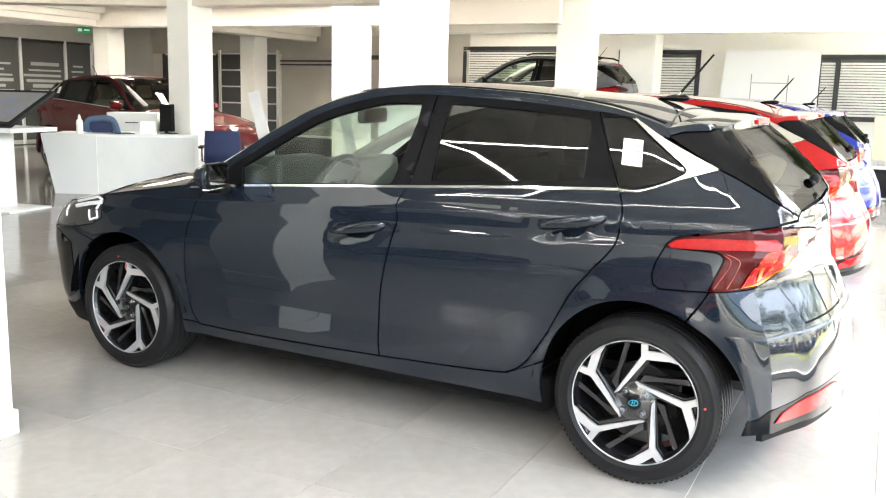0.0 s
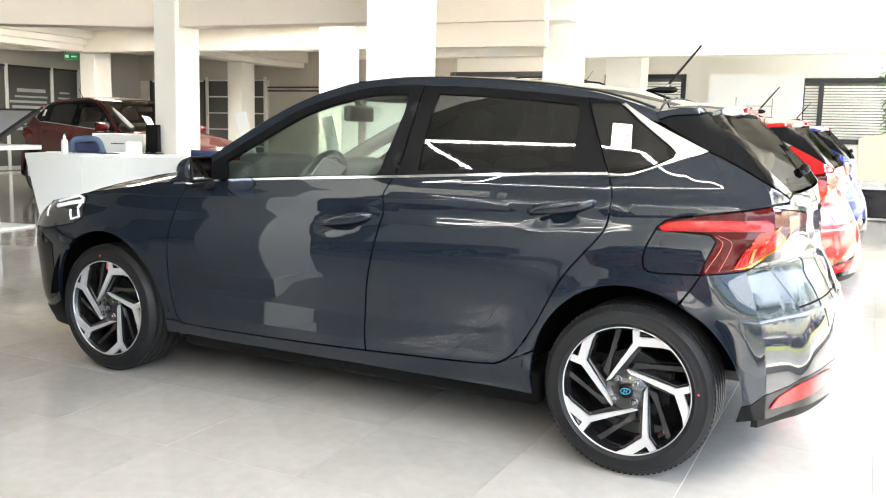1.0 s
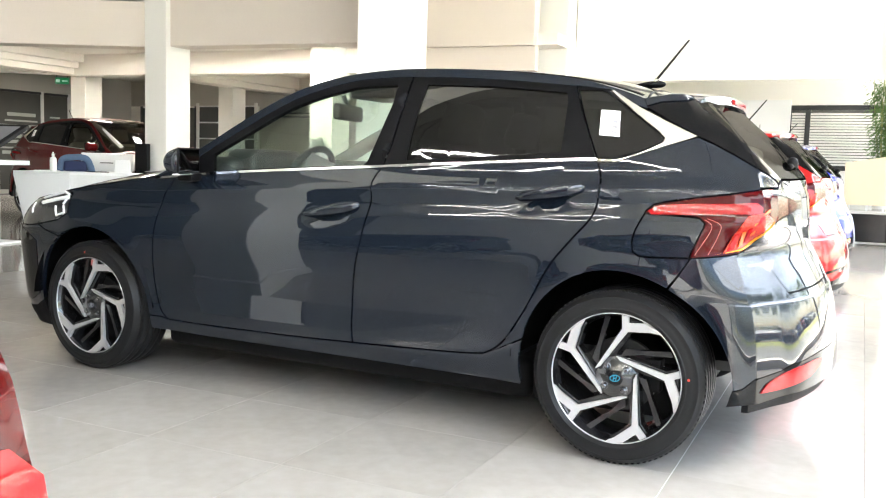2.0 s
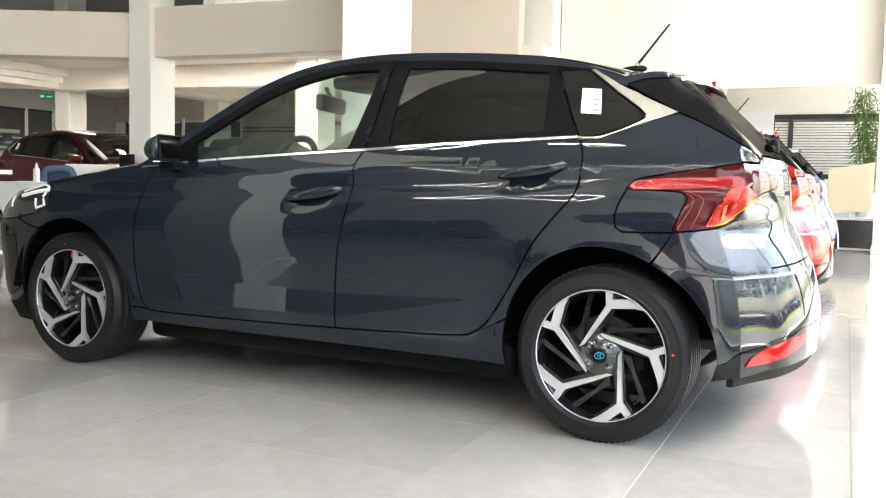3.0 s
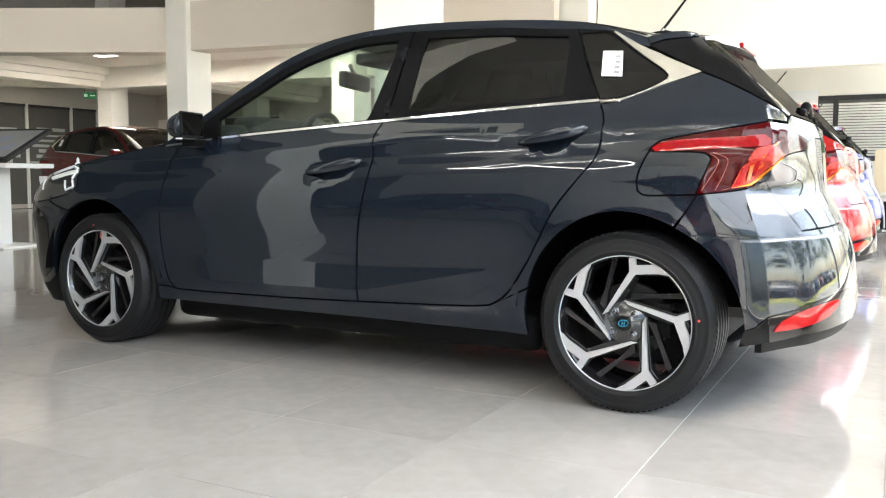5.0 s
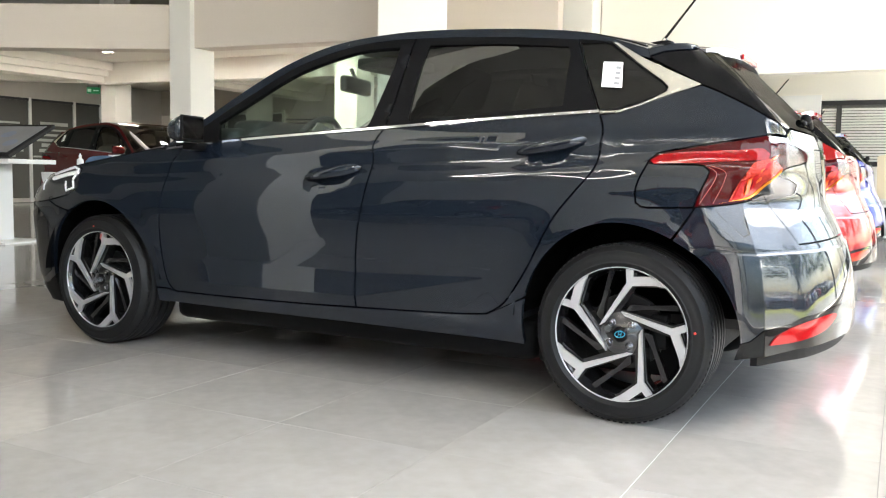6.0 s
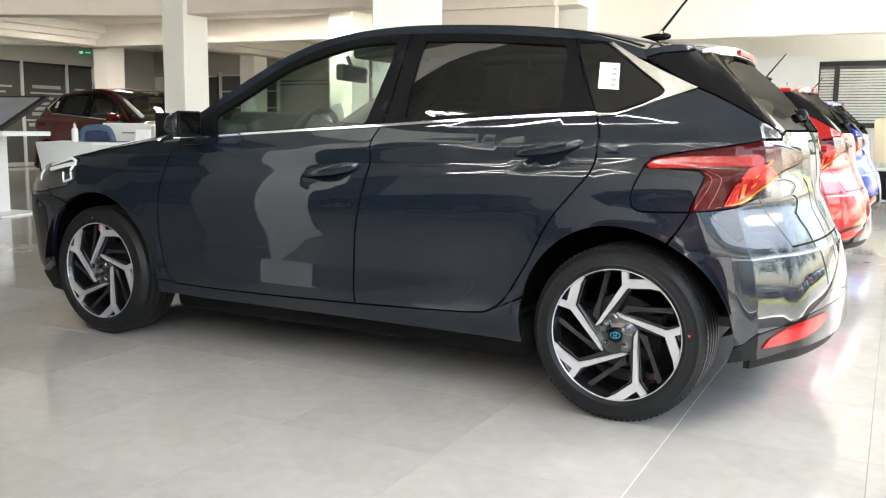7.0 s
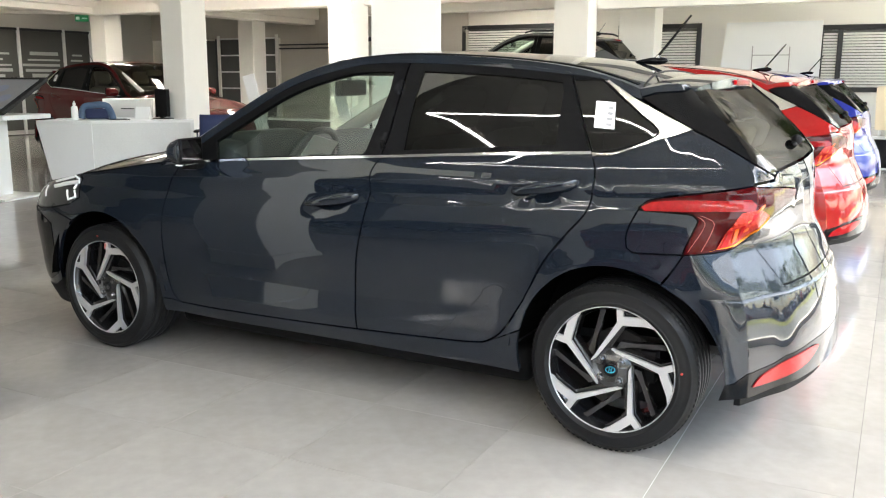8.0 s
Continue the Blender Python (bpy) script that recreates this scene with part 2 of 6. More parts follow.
column(-8.33, 5.2, -7.94, 5.66, "slim white painted column under the front beam")
column(-14.63, 9.32, -14.20, 9.76, "slim white painted column under the back beam")
column(-8.4, 9.15, -7.92, 9.7, "slim white painted column under the back beam")
column(-13.15, 12.2, -12.72, 12.65, "slim white column by the shelves")
column(-4.69, 4.85, -3.90, 5.35, "broad white column bright with window light", 30)
column(-4.72, 10.5, -4.12, 10.95, "white column in front of the platform car")
column(-4.3, 12.75, -3.62, 13.3, "white pilaster in front of the black window")
column(0.90, 10.35, 1.45, 10.85, "white column beside the cream counter")
column(-2.77, -2.12, -2.29, -1.64, "white column standing near the dark hatchback")

# ---- the cars: one hatchback shape ----
from mathutils import geometry
from mathutils.bvhtree import BVHTree

CAR_Y = 0.04


def lerp_table(tab, v):
    """Smooth curve through the (v, value) pairs of tab."""
    n = len(tab)
    if v <= tab[0][0]:
        return tab[0][1]
    if v >= tab[-1][0]:
        return tab[-1][1]
    i = 0
    while v > tab[i + 1][0]:
        i += 1
    x0, y0 = tab[i]
    x1, y1 = tab[i + 1]
    h = x1 - x0
    d = (y1 - y0) / h

    def slope(j):
        if j <= 0:
            return (tab[1][1] - tab[0][1]) / (tab[1][0] - tab[0][0])
        if j >= n - 1:
            return (tab[-1][1] - tab[-2][1]) / (tab[-1][0] - tab[-2][0])
        a = (tab[j][1] - tab[j - 1][1]) / (tab[j][0] - tab[j - 1][0])
        b = (tab[j + 1][1] - tab[j][1]) / (tab[j + 1][0] - tab[j][0])
        return 0.0 if a * b <= 0 else 2 * a * b / (a + b)

    m0, m1 = slope(i), slope(i + 1)
    t = (v - x0) / h
    return ((1 + 2 * t) * (1 - t) ** 2 * y0 + t * (1 - t) ** 2 * h * m0 + t * t * (3 - 2 * t) * y1 + t * t * (t - 1) * h * m1)


def smooth(a, b, v):
    t = max(0.0, min(1.0, (v - a) / (b - a)))
    return t * t * (3 - 2 * t)


# half width at each height
HALF_W = [(0.16, 0.758), (0.24, 0.798), (0.30, 0.815), (0.45, 0.836), (0.525, 0.8465), (0.60, 0.857), (0.64, 0.8605), (0.68, 0.862), (0.735, 0.8596), (0.80, 0.8505), (0.830, 0.8437), (0.859, 0.836), (0.865, 0.8352), (0.890, 0.8336), (0.915, 0.8318), (0.921, 0.830), (0.955, 0.8135), (0.99, 0.800), (1.03, 0.785), (1.12, 0.745), (1.25, 0.685), (1.36, 0.625), (1.42, 0.58), (1.46, 0.54)]
# rear and front end of the body at each height
REAR_X = [(0.16, 0.672), (0.25, 0.674), (0.35, 0.672), (0.42, 0.667), (0.48, 0.659), (0.54, 0.6465), (0.597, 0.630), (0.604, 0.628), (0.612, 0.620), (0.618, 0.617), (0.70, 0.5785), (0.78, 0.541), (0.88, 0.530), (0.96, 0.520), (1.01, 0.50), (1.06, 0.462), (1.20, 0.33), (1.36, 0.18), (1.46, 0.06)]
FRONT_X = [(0.16, -3.37), (0.24, -3.395), (0.36, -3.41), (0.55, -3.41), (0.66, -3.39), (0.74, -3.34), (0.80, -3.25), (0.86, -3.10), (0.92, -2.7), (1.0, -2.4), (1.46, -1.2)]
# outline of the body from above, one side, as corner points of a curve
PLAN = [(-3.41, 0.0), (-3.38, -0.36), (-3.288, -0.648), (-3.098, -0.806), (-2.80, -0.852), (-2.45, -0.865), (-1.30, -0.87), (-0.30, -0.868), (0.05, -0.862), (0.25, -0.848), (0.37, -0.833), (0.436, -0.815), (0.497, -0.676), (0.558, -0.545), (0.612, -0.30), (0.63, 0.0)]
FOLD_AT = 11
XM = -0.9


def _plan_table():
    pts = []
    n = len(PLAN)
    for i in range(n - 1):
        p0, p1, p2, p3 = PLAN[max(0, i - 1)], PLAN[i], PLAN[i + 1], PLAN[min(n - 1, i + 2)]
        if i == 0:
            p0 = (p2[0], -p2[1])
        if i == n - 2:
            p3 = (p1[0], -p1[1])
        # a hard corner at the rear bumper
        if i == FOLD_AT:
            p0 = tuple(2 * a - b for a, b in zip(p1, p2))
        if i == FOLD_AT - 1:
            p3 = tuple(2 * b - a for a, b in zip(p1, p2))
        for k in range(24):
            t = k / 24
            pts.append(tuple(0.5 * (2 * b + (c - a) * t + (2 * a - 5 * b + 4 * c - d) * t * t + (3 * b - a - 3 * c + d) * t ** 3) for a, b, c, d in zip(p0, p1, p2, p3)))
    pts.append(PLAN[-1])
    us = [0.0]
    for a, b in zip(pts, pts[1:]):
        us.append(us[-1] + math.hypot(b[0] - a[0], b[1] - a[1]))
    k = min(range(len(pts)), key=lambda i: abs(pts[i][0] - XM))
    off = us[k] - pts[k][0]
    return [(u - off, p[0], p[1]) for u, p in zip(us, pts)]


PLAN_U = _plan_table()
U_FOLD = PLAN_U[FOLD_AT * 24][0]
U_FRONT, U_REAR = PLAN_U[0][0], PLAN_U[-1][0]


def plan_at(u):
    if u <= PLAN_U[0][0]:
        return PLAN_U[0][1], PLAN_U[0][2]
    if u >= PLAN_U[-1][0]:
        return PLAN_U[-1][1], PLAN_U[-1][2]
    lo, hi = 0, len(PLAN_U) - 1
    while hi - lo > 1:
        mid = (lo + hi) // 2
        if PLAN_U[mid][0] <= u:
            lo = mid
        else:
            hi = mid
    a, b = PLAN_U[lo], PLAN_U[hi]
    t = (u - a[0]) / (b[0] - a[0])
    return a[1] + (b[1] - a[1]) * t, a[2] + (b[2] - a[2]) * t


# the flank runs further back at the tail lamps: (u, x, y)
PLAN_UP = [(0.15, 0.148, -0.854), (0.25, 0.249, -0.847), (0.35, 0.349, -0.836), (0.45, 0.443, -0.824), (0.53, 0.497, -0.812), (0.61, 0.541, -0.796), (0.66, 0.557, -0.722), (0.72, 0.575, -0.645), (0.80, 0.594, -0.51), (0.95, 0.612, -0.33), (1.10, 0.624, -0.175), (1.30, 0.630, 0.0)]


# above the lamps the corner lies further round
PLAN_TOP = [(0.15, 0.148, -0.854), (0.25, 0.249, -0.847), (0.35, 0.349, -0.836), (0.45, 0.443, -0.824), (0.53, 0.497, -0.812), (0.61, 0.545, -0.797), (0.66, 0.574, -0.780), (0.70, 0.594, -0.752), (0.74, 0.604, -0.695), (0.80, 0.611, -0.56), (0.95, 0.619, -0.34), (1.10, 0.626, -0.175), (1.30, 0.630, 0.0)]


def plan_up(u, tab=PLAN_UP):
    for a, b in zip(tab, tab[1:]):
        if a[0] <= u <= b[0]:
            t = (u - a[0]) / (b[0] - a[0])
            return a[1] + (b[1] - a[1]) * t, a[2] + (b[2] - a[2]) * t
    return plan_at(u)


WHEEL_R, AXLE_Z, BASE = 0.3125, 0.3125, 2.58


def facet(u):
    """Upper and lower edge of the flared facet low on the doors."""
    top = 0.476 + 0.036 * max(-0.6, u + 0.461)
    return top, max(0.352, 0.476 + 0.2 * (u + 0.461))


def crease_rise(u):
    """How much higher the two creases below the windows run at u."""
    return 0.045 * (max(-2.3, min(0.3, u)) + 1.48)


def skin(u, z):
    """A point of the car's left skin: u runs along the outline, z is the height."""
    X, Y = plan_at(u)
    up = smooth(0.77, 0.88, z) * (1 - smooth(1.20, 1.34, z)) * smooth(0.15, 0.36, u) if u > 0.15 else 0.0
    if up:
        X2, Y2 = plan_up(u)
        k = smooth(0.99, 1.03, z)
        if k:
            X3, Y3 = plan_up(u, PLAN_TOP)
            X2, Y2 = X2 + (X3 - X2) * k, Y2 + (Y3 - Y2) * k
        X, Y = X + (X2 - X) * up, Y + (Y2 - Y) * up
    if X > XM:
        x = X + (lerp_table(REAR_X, z) - 0.63) * ((X - XM) / (0.63 - XM)) ** 2.2
    else:
        x = X + (lerp_table(FRONT_X, z) + 3.41) * ((X - XM) / (-3.41 - XM)) ** 3.0
    w = lerp_table(HALF_W, z - crease_rise(u) * smooth(0.60, 0.82, z) * (1 - smooth(0.95, 1.03, z)))
    if u < -0.461:
        top, low = facet(u)
        w += 0.15 * min(max(0.0, top - z), max(0.0, top - low)) * smooth(-2.15, -1.85, u)
    # arches stand out a little
    for ax in (0.0, -BASE):
        r = math.hypot(x - ax, z - AXLE_Z)
        w += 0.012 * math.exp(-((r - 0.37) / 0.07) ** 2) * smooth(0.95, 0.7, z) * (1 - 0.7 * smooth(0.12, 0.30, u))
    # ledge of the rear bumper
    w += (0.859 + 0.05 * (0.60 - z) - w) * smooth(0.20, 0.36, u) * (1 - smooth(0.604, 0.620, z))
    w -= 0.058 * smooth(0.30, 0.50, u) * smooth(0.625, 0.80, z) * (1 - smooth(0.95, 1.05, z)) * (1 - up)
    return x, Y * w / 0.87, z


# dents behind the door grips, and their middles
GRIPS = ((-1.20, 0.835), (-0.255, 0.942))


def side(u, z):
    x, y, z = skin(u, z)
    for gu, gz in GRIPS:
        if abs(u - gu) < 0.25:
            y += 0.011 * math.exp(-(abs(u - gu + 0.02) / 0.088) ** 3 - (abs(z - gz + 0.010 - 0.17 * (u - gu)) / 0.032) ** 3)
    return Vector((x, y, z))


def side_normal(u, z, e=0.002):
    a = side(u + e, z) - side(u - e, z)
    b = side(u, z + e) - side(u, z - e)
    n = b.cross(a)
    if n.length < 1e-12:
        return Vector((0, -1, 0))
    n.normalize()
    c = side(u, z)
    if n.dot(Vector((c.x - XM if abs(c.y) < 0.3 else 0, c.y, 0))) < 0:
        n = -n
    return n


def curve(pts, step=0.02):
    """Smooth line through the points."""
    out = []
    n = len(pts)
    for i in range(n - 1):
        p0, p1, p2, p3 = pts[max(0, i - 1)], pts[i], pts[i + 1], pts[min(n - 1, i + 2)]
        k = max(1, int(math.dist(p1, p2) / step))
        for j in range(k):
            t = j / k
            out.append(tuple(0.5 * (2 * b + (c - a) * t + (2 * a - 5 * b + 4 * c - d) * t * t + (3 * b - a - 3 * c + d) * t ** 3) for a, b, c, d in zip(p0, p1, p2, p3)))
    out.append(tuple(pts[-1]))
    return out


def straight(pts, step=0.02):
    out = []
    for a, b in zip(pts, pts[1:]):
        k = max(1, int(math.dist(a, b) / step))
        out += [(a[0] + (b[0] - a[0]) * j / k, a[1] + (b[1] - a[1]) * j / k) for j in range(k)]
    out.append(tuple(pts[-1]))
    return out


def arch(ax, a0, a1, r=0.369, n=24):
    """Edge of a wheel arch round the axle at ax, from angle a0 to a1 in degrees."""
    return [(ax + r * math.cos(radians(a0 + (a1 - a0) * i / n)), AXLE_Z + r * 1.03 * math.sin(radians(a0 + (a1 - a0) * i / n))) for i in range(n + 1)]


def loop(*lines):
    out = []
    for line in lines:
        for p in line:
            if not out or math.dist(p, out[-1]) > 1e-3:
                out.append(tuple(p))
    if math.dist(out[0], out[-1]) < 1e-3:
        out.pop()
    return out


def inset(poly, d):
    area = sum(a[0] * b[1] - b[0] * a[1] for a, b in zip(poly, poly[1:] + poly[:1]))
    sgn = 1 if area > 0 else -1
    out = []
    n = len(poly)
    for i in range(n):
        a, b, c = poly[i - 1], poly[i], poly[(i + 1) % n]
        n1 = Vector((-(b[1] - a[1]), b[0] - a[0])).normalized()
        n2 = Vector((-(c[1] - b[1]), c[0] - b[0])).normalized()
        m = n1 + n2
        if m.length < 0.2:
            m = n1
        m = m.normalized() * sgn * d / max(0.5, m.normalized().dot(n1))
        out.append((b[0] + m.x, b[1] + m.y))
    return out


def inside(poly, pts):
    x, y = pts[:, 0], pts[:, 1]
    hit = np.zeros(len(pts), bool)
    for (x0, y0), (x1, y1) in zip(poly, poly[1:] + poly[:1]):
        c = ((y0 > y) != (y1 > y))
        if y1 != y0:
            hit ^= c & (x < (x1 - x0) * (y - y0) / (y1 - y0) + x0)
    return hit


def near(poly, pts, d):
    far = np.ones(len(pts), bool)
    for (x0, y0), (x1, y1) in zip(poly, poly[1:] + poly[:1]):
        dx, dy = x1 - x0, y1 - y0
        t = np.clip(((pts[:, 0] - x0) * dx + (pts[:, 1] - y0) * dy) / max(1e-12, dx * dx + dy * dy), 0, 1)
        far &= np.hypot(pts[:, 0] - x0 - t * dx, pts[:, 1] - y0 - t * dy) > d
    return far


def sheet(poly, h=0.025, holes=(), folds=()):
    """Triangles that fill an outline."""
    lo = np.min(np.array(poly), axis=0)
    hi = np.max(np.array(poly), axis=0)
    gx, gy = np.meshgrid(np.arange(lo[0] + h / 2, hi[0], h), np.arange(lo[1] + h / 2, hi[1], h))
    gx[::2] += h / 2
    pts = np.stack([gx.ravel(), gy.ravel()], 1)
    keep = inside(poly, pts) & near(poly, pts, h * 0.55)
    for q in holes:
        keep &= ~inside(q, pts) & near(q, pts, h * 0.55)
    lines = []
    for line in folds:
        q = np.array(line)
        ok = inside(poly, q) & near(poly, q, 0.002)
        lines.append([(tuple(p), bool(k)) for p, k in zip(line, ok)])
        for p in q[ok]:
            keep &= np.hypot(pts[:, 0] - p[0], pts[:, 1] - p[1]) > h * 0.5
    pts = pts[keep]
    verts, edges = [], []
    for q in (poly, *holes):
        s = len(verts)
        verts += [Vector(p) for p in q]
        edges += [(s + i, s + (i + 1) % len(q)) for i in range(len(q))]
    nb = len(verts)
    for line in lines:
        last = None
        for p, k in line:
            if not k:
                last = None
                continue
            verts.append(Vector(p))
            if last is not None:
                edges.append((last, len(verts) - 1))
            last = len(verts) - 1
    verts += [Vector((float(a), float(b))) for a, b in pts]
    v, e, f, ov, oe, of = geometry.delaunay_2d_cdt(verts, edges, [], 0, 1e-6)
    c = np.array([[sum(v[i][k] for i in t) / 3 for k in (0, 1)] for t in f])
    ok = inside(poly, c)
    for q in holes:
        ok &= ~inside(q, c)
    return [tuple(p) for p in v], [t for t, k in zip(f, ok) if k], nb


def skin_part(name, poly, material, parent, flip=False, gap=0.0036, proud=0.0, depth=0.02, h=0.025, holes=(), label="", f_pos=None, f_nrm=None, folds=()):
    """A panel on the car's skin: its outline in (u, z), with turned-in edges. flip: for the other flank."""
    fp = f_pos or side
    fn = f_nrm or side_normal
    poly = inset(poly, gap) if gap else list(poly)
    v2, tris, nb = sheet(poly, h, [inset(q, -0.0005) for q in holes], folds)
    s = -1 if flip else 1
    P, N = [], []
    for u, z in v2:
        n = fn(u, z)
        p = fp(u, z) + n * proud
        P.append(Vector((p.x, s * p.y, p.z)))
        N.append(Vector((n.x, s * n.y, n.z)))
    faces = []
    for t in tris:
        a, b, c = (P[i] for i in t)
        if (b - a).cross(c - a).dot(N[t[0]]) < 0:
            t = t[::-1]
        faces.append(tuple(t))
    if depth:
        count = {}
        for t in faces:
            for a, b in ((t[0], t[1]), (t[1], t[2]), (t[2], t[0])):
                count[(a, b)] = 1
        rim = [(a, b) for a, b in count if (b, a) not in count]
        back = {}
        for a, b in rim:
            for i in (a, b):
                if i not in back:
                    back[i] = len(P)
                    P.append(P[i] - N[i] * depth)
                    N.append(N[i])
        for a, b in rim:
            faces.append((b, a, back[a], back[b]))
    me = bpy.data.meshes.new(name)
    me.from_pydata(P, [], faces)
    me.materials.append(material)
    me.polygons.foreach_set("use_smooth", [True] * len(faces))
    me.update()
    nt = len(tris)
    loops = []
    for k, poly_ in enumerate(me.polygons):
        for i in poly_.vertices:
            loops.append(N[i] if k < nt else poly_.normal.copy())
    me.normals_split_custom_set(loops)
    ob = new(name, me)
    ob.parent = parent
    if label:
        ob["label"] = label
    return ob


def loft_part(name, edge, bow, crown, material, parent, rows=40, cols=40, v0=-1.0, v1=1.0, thick=0.012, label="", lift=0.0, power=3.2):
    """A sheet across the car: edge is a line of (u, z) on the left flank, bow and crown arch it."""
    n = len(edge)
    ks = [i * (n - 1) / rows for i in range(rows + 1)]
    P = []
    for k in ks:
        i = min(n - 2, int(k))
        t = k - i
        u, z = (edge[i][j] + (edge[i + 1][j] - edge[i][j]) * t for j in (0, 1))
        e = side(u, z)
        s = k / (n - 1)
        bw, cr = lerp_table(bow, s), lerp_table(crown, s)
        row = []
        for j in range(cols + 1):
            v = v0 + (v1 - v0) * j / cols
            w = 1 - abs(v) ** power
            row.append(Vector((e.x + bw * w, -v * e.y, e.z + cr * w + lift)))
        P.append(row)
    bm = bmesh.new()
    top = [[bm.verts.new(p) for p in r] for r in P]
    for i in range(rows):
        for j in range(cols):
            bm.faces.new((top[i][j], top[i][j + 1], top[i + 1][j + 1], top[i + 1][j]))
    bmesh.ops.recalc_face_normals(bm, faces=bm.faces)
    if sum(f.normal.z for f in bm.faces) < 0:
        bmesh.ops.reverse_faces(bm, faces=bm.faces)
    if thick:
        bm.normal_update()
        geo = [e for e in bm.edges if e.is_boundary]
        r = bmesh.ops.extrude_edge_only(bm, edges=geo)
        for q in r["geom"]:
            if isinstance(q, bmesh.types.BMVert):
                q.co.z -= thick
    ob = part(name, bm, material, parent, label, smooth=True)
    ob.data.set_sharp_from_angle(angle=radians(50))
    return ob


# -- car materials --


def paint(name, color, rough=0.38):
    m = mat(name, color, rough, 0.0, vary=0.04, scale=1.2, grain=900, coat=1.0, rvar=0.03, spec=0.03)
    return m


PAINT = paint("slate_blue_paint", (0.0056, 0.0087, 0.0142), 0.5)
PAINT_RED = paint("red_paint", (0.24, 0.005, 0.005), 0.3)
PAINT_DEEP_RED = paint("deep_red_paint", (0.085, 0.004, 0.0045), 0.3)
PAINT_BLUE = paint("blue_paint", (0.012, 0.02, 0.17), 0.3)
PAINT_GREY = paint("grey_paint", (0.09, 0.09, 0.092), 0.3)
GLASS_CLEAR = glass("pale_green_glass", (0.61, 0.69, 0.63))
GLASS_DARK = glass("smoked_glass", (0.012, 0.013, 0.013), 0.02, 0.42)
GLASS_REAR = glass("rear_glass", (0.19, 0.18, 0.13), 0.02, 0.13)
BLACK_TRIM = mat("satin_black_trim", (0.0045, 0.0045, 0.005), 0.38, vary=0.05, spec=0.05)
GUIDE = mat("light_guide", (0.88, 0.88, 0.88), 0.12, 0.0, vary=0.02, coat=1.0)
GLOSS_TRIM = mat("gloss_black_trim", (0.004, 0.004, 0.0045), 0.05, spec=0.16)
BLACK_PLASTIC = mat("black_plastic", (0.005, 0.005, 0.0055), 0.65, grain=300, bump=0.15, spec=0.15)
MIRROR = mat("mirror_silver", (0.05, 0.052, 0.056), 0.02, 1.0, vary=0.01)
CHROME_SATIN = mat("satin_chrome", (0.80, 0.77, 0.70), 0.2, 1.0, vary=0.02)
LAMP_DARK = mat("dark_red_lens", (0.040, 0.0006, 0.0012), 0.04, spec=0.2)
LAMP_RED = mat("red_lens", (0.26, 0.003, 0.005), 0.06, spec=0.25)
LAMP_BAR = mat("crimson_light_bar", (0.20, 0.002, 0.004), 0.05, spec=0.3, vary=0.3, grain=60)
LAMP_LATTICE = mat("faceted_red_lens", (0.36, 0.02, 0.010), 0.12, 0.3, vary=0.5, grain=150, bump=0.6)
LAMP_AMBER = mat("amber_lens", (0.80, 0.26, 0.02), 0.1)
LAMP_ROSE = mat("rose_light_line", (0.26, 0.05, 0.05), 0.2)
LAMP_ORANGE = mat("orange_lens_facet", (0.62, 0.085, 0.012), 0.08, bump=0.5, grain=180, vary=0.3)
LAMP_CLEAR = mat("smoked_headlamp", (0.05, 0.052, 0.055), 0.12, 0.6, vary=0.5, grain=40, bump=0.4, coat=1.0)
TYRE = mat("tyre_rubber", (0.012, 0.012, 0.0125), 0.42, vary=0.15, grain=120, bump=0.08, spec=0.16)
HOUSING = mat("housing_felt", (0.0035, 0.0035, 0.0035), 1.0, spec=0.0, vary=0.2)
ALLOY = mat("machined_alloy", (0.66, 0.66, 0.665), 0.34, 0.7, vary=0.03, grain=500, bump=0.03)
ALLOY_DARK = mat("dark_grey_alloy", (0.010, 0.010, 0.0112), 0.18, 0.2, coat=1.0)
STEEL = mat("brake_steel", (0.06, 0.06, 0.06), 0.45, 1.0, vary=0.12)
NUT = mat("bright_nut_steel", (0.30, 0.30, 0.31), 0.22, 1.0, vary=0.05)
CAP_BLUE = mat("hub_emblem_blue", (0.05, 0.32, 0.46), 0.2, 0.4)
RED_DOT = mat("red_mark", (0.6, 0.05, 0.03), 0.6)
SEAT = mat("grey_seat_cloth", (0.34, 0.335, 0.325), 0.75, vary=0.08, grain=200, bump=0.15)
SEAT_FILM = mat("pale_seat_cover", (0.62, 0.62, 0.60), 0.35, vary=0.08)
CABIN = mat("dark_cabin_plastic", (0.05, 0.052, 0.055), 0.55, grain=300, bump=0.1)
CABIN_PALE = mat("pale_headliner", (0.55, 0.54, 0.50), 0.8)
PAPER = mat("white_paper", (0.85, 0.85, 0.84), 0.6, vary=0.02)
INK = mat("printed_ink", (0.25, 0.25, 0.26), 0.6)

# -- hard edges of the rear corner --
FOLDS = [[(U_FOLD + d, 0.20 + 0.0125 * k) for k in range(64)] for d in (-0.0025, 0.0025)]
FOLDS_UP = [[(0.61 + d, 0.79 + 0.0125 * k) for k in range(24)] for d in (-0.0025, 0.0025)]
LEDGE = [[(0.30 + 0.0125 * k, zz) for k in range(80)] for zz in (0.603, 0.6065, 0.617, 0.621)]
CREASES = [[(-2.86 + 0.02 * k, zz + crease_rise(-2.86 + 0.02 * k)) for k in range(164)] for zz in (0.8592, 0.8648, 0.9152, 0.9208)]
DOOR_FOLDS = CREASES + [[(-1.95 + 0.02 * k, facet(-1.95 + 0.02 * k)[j] + d) for k in range(72)] for j in (0, 1) for d in (-0.003, 0.003)]
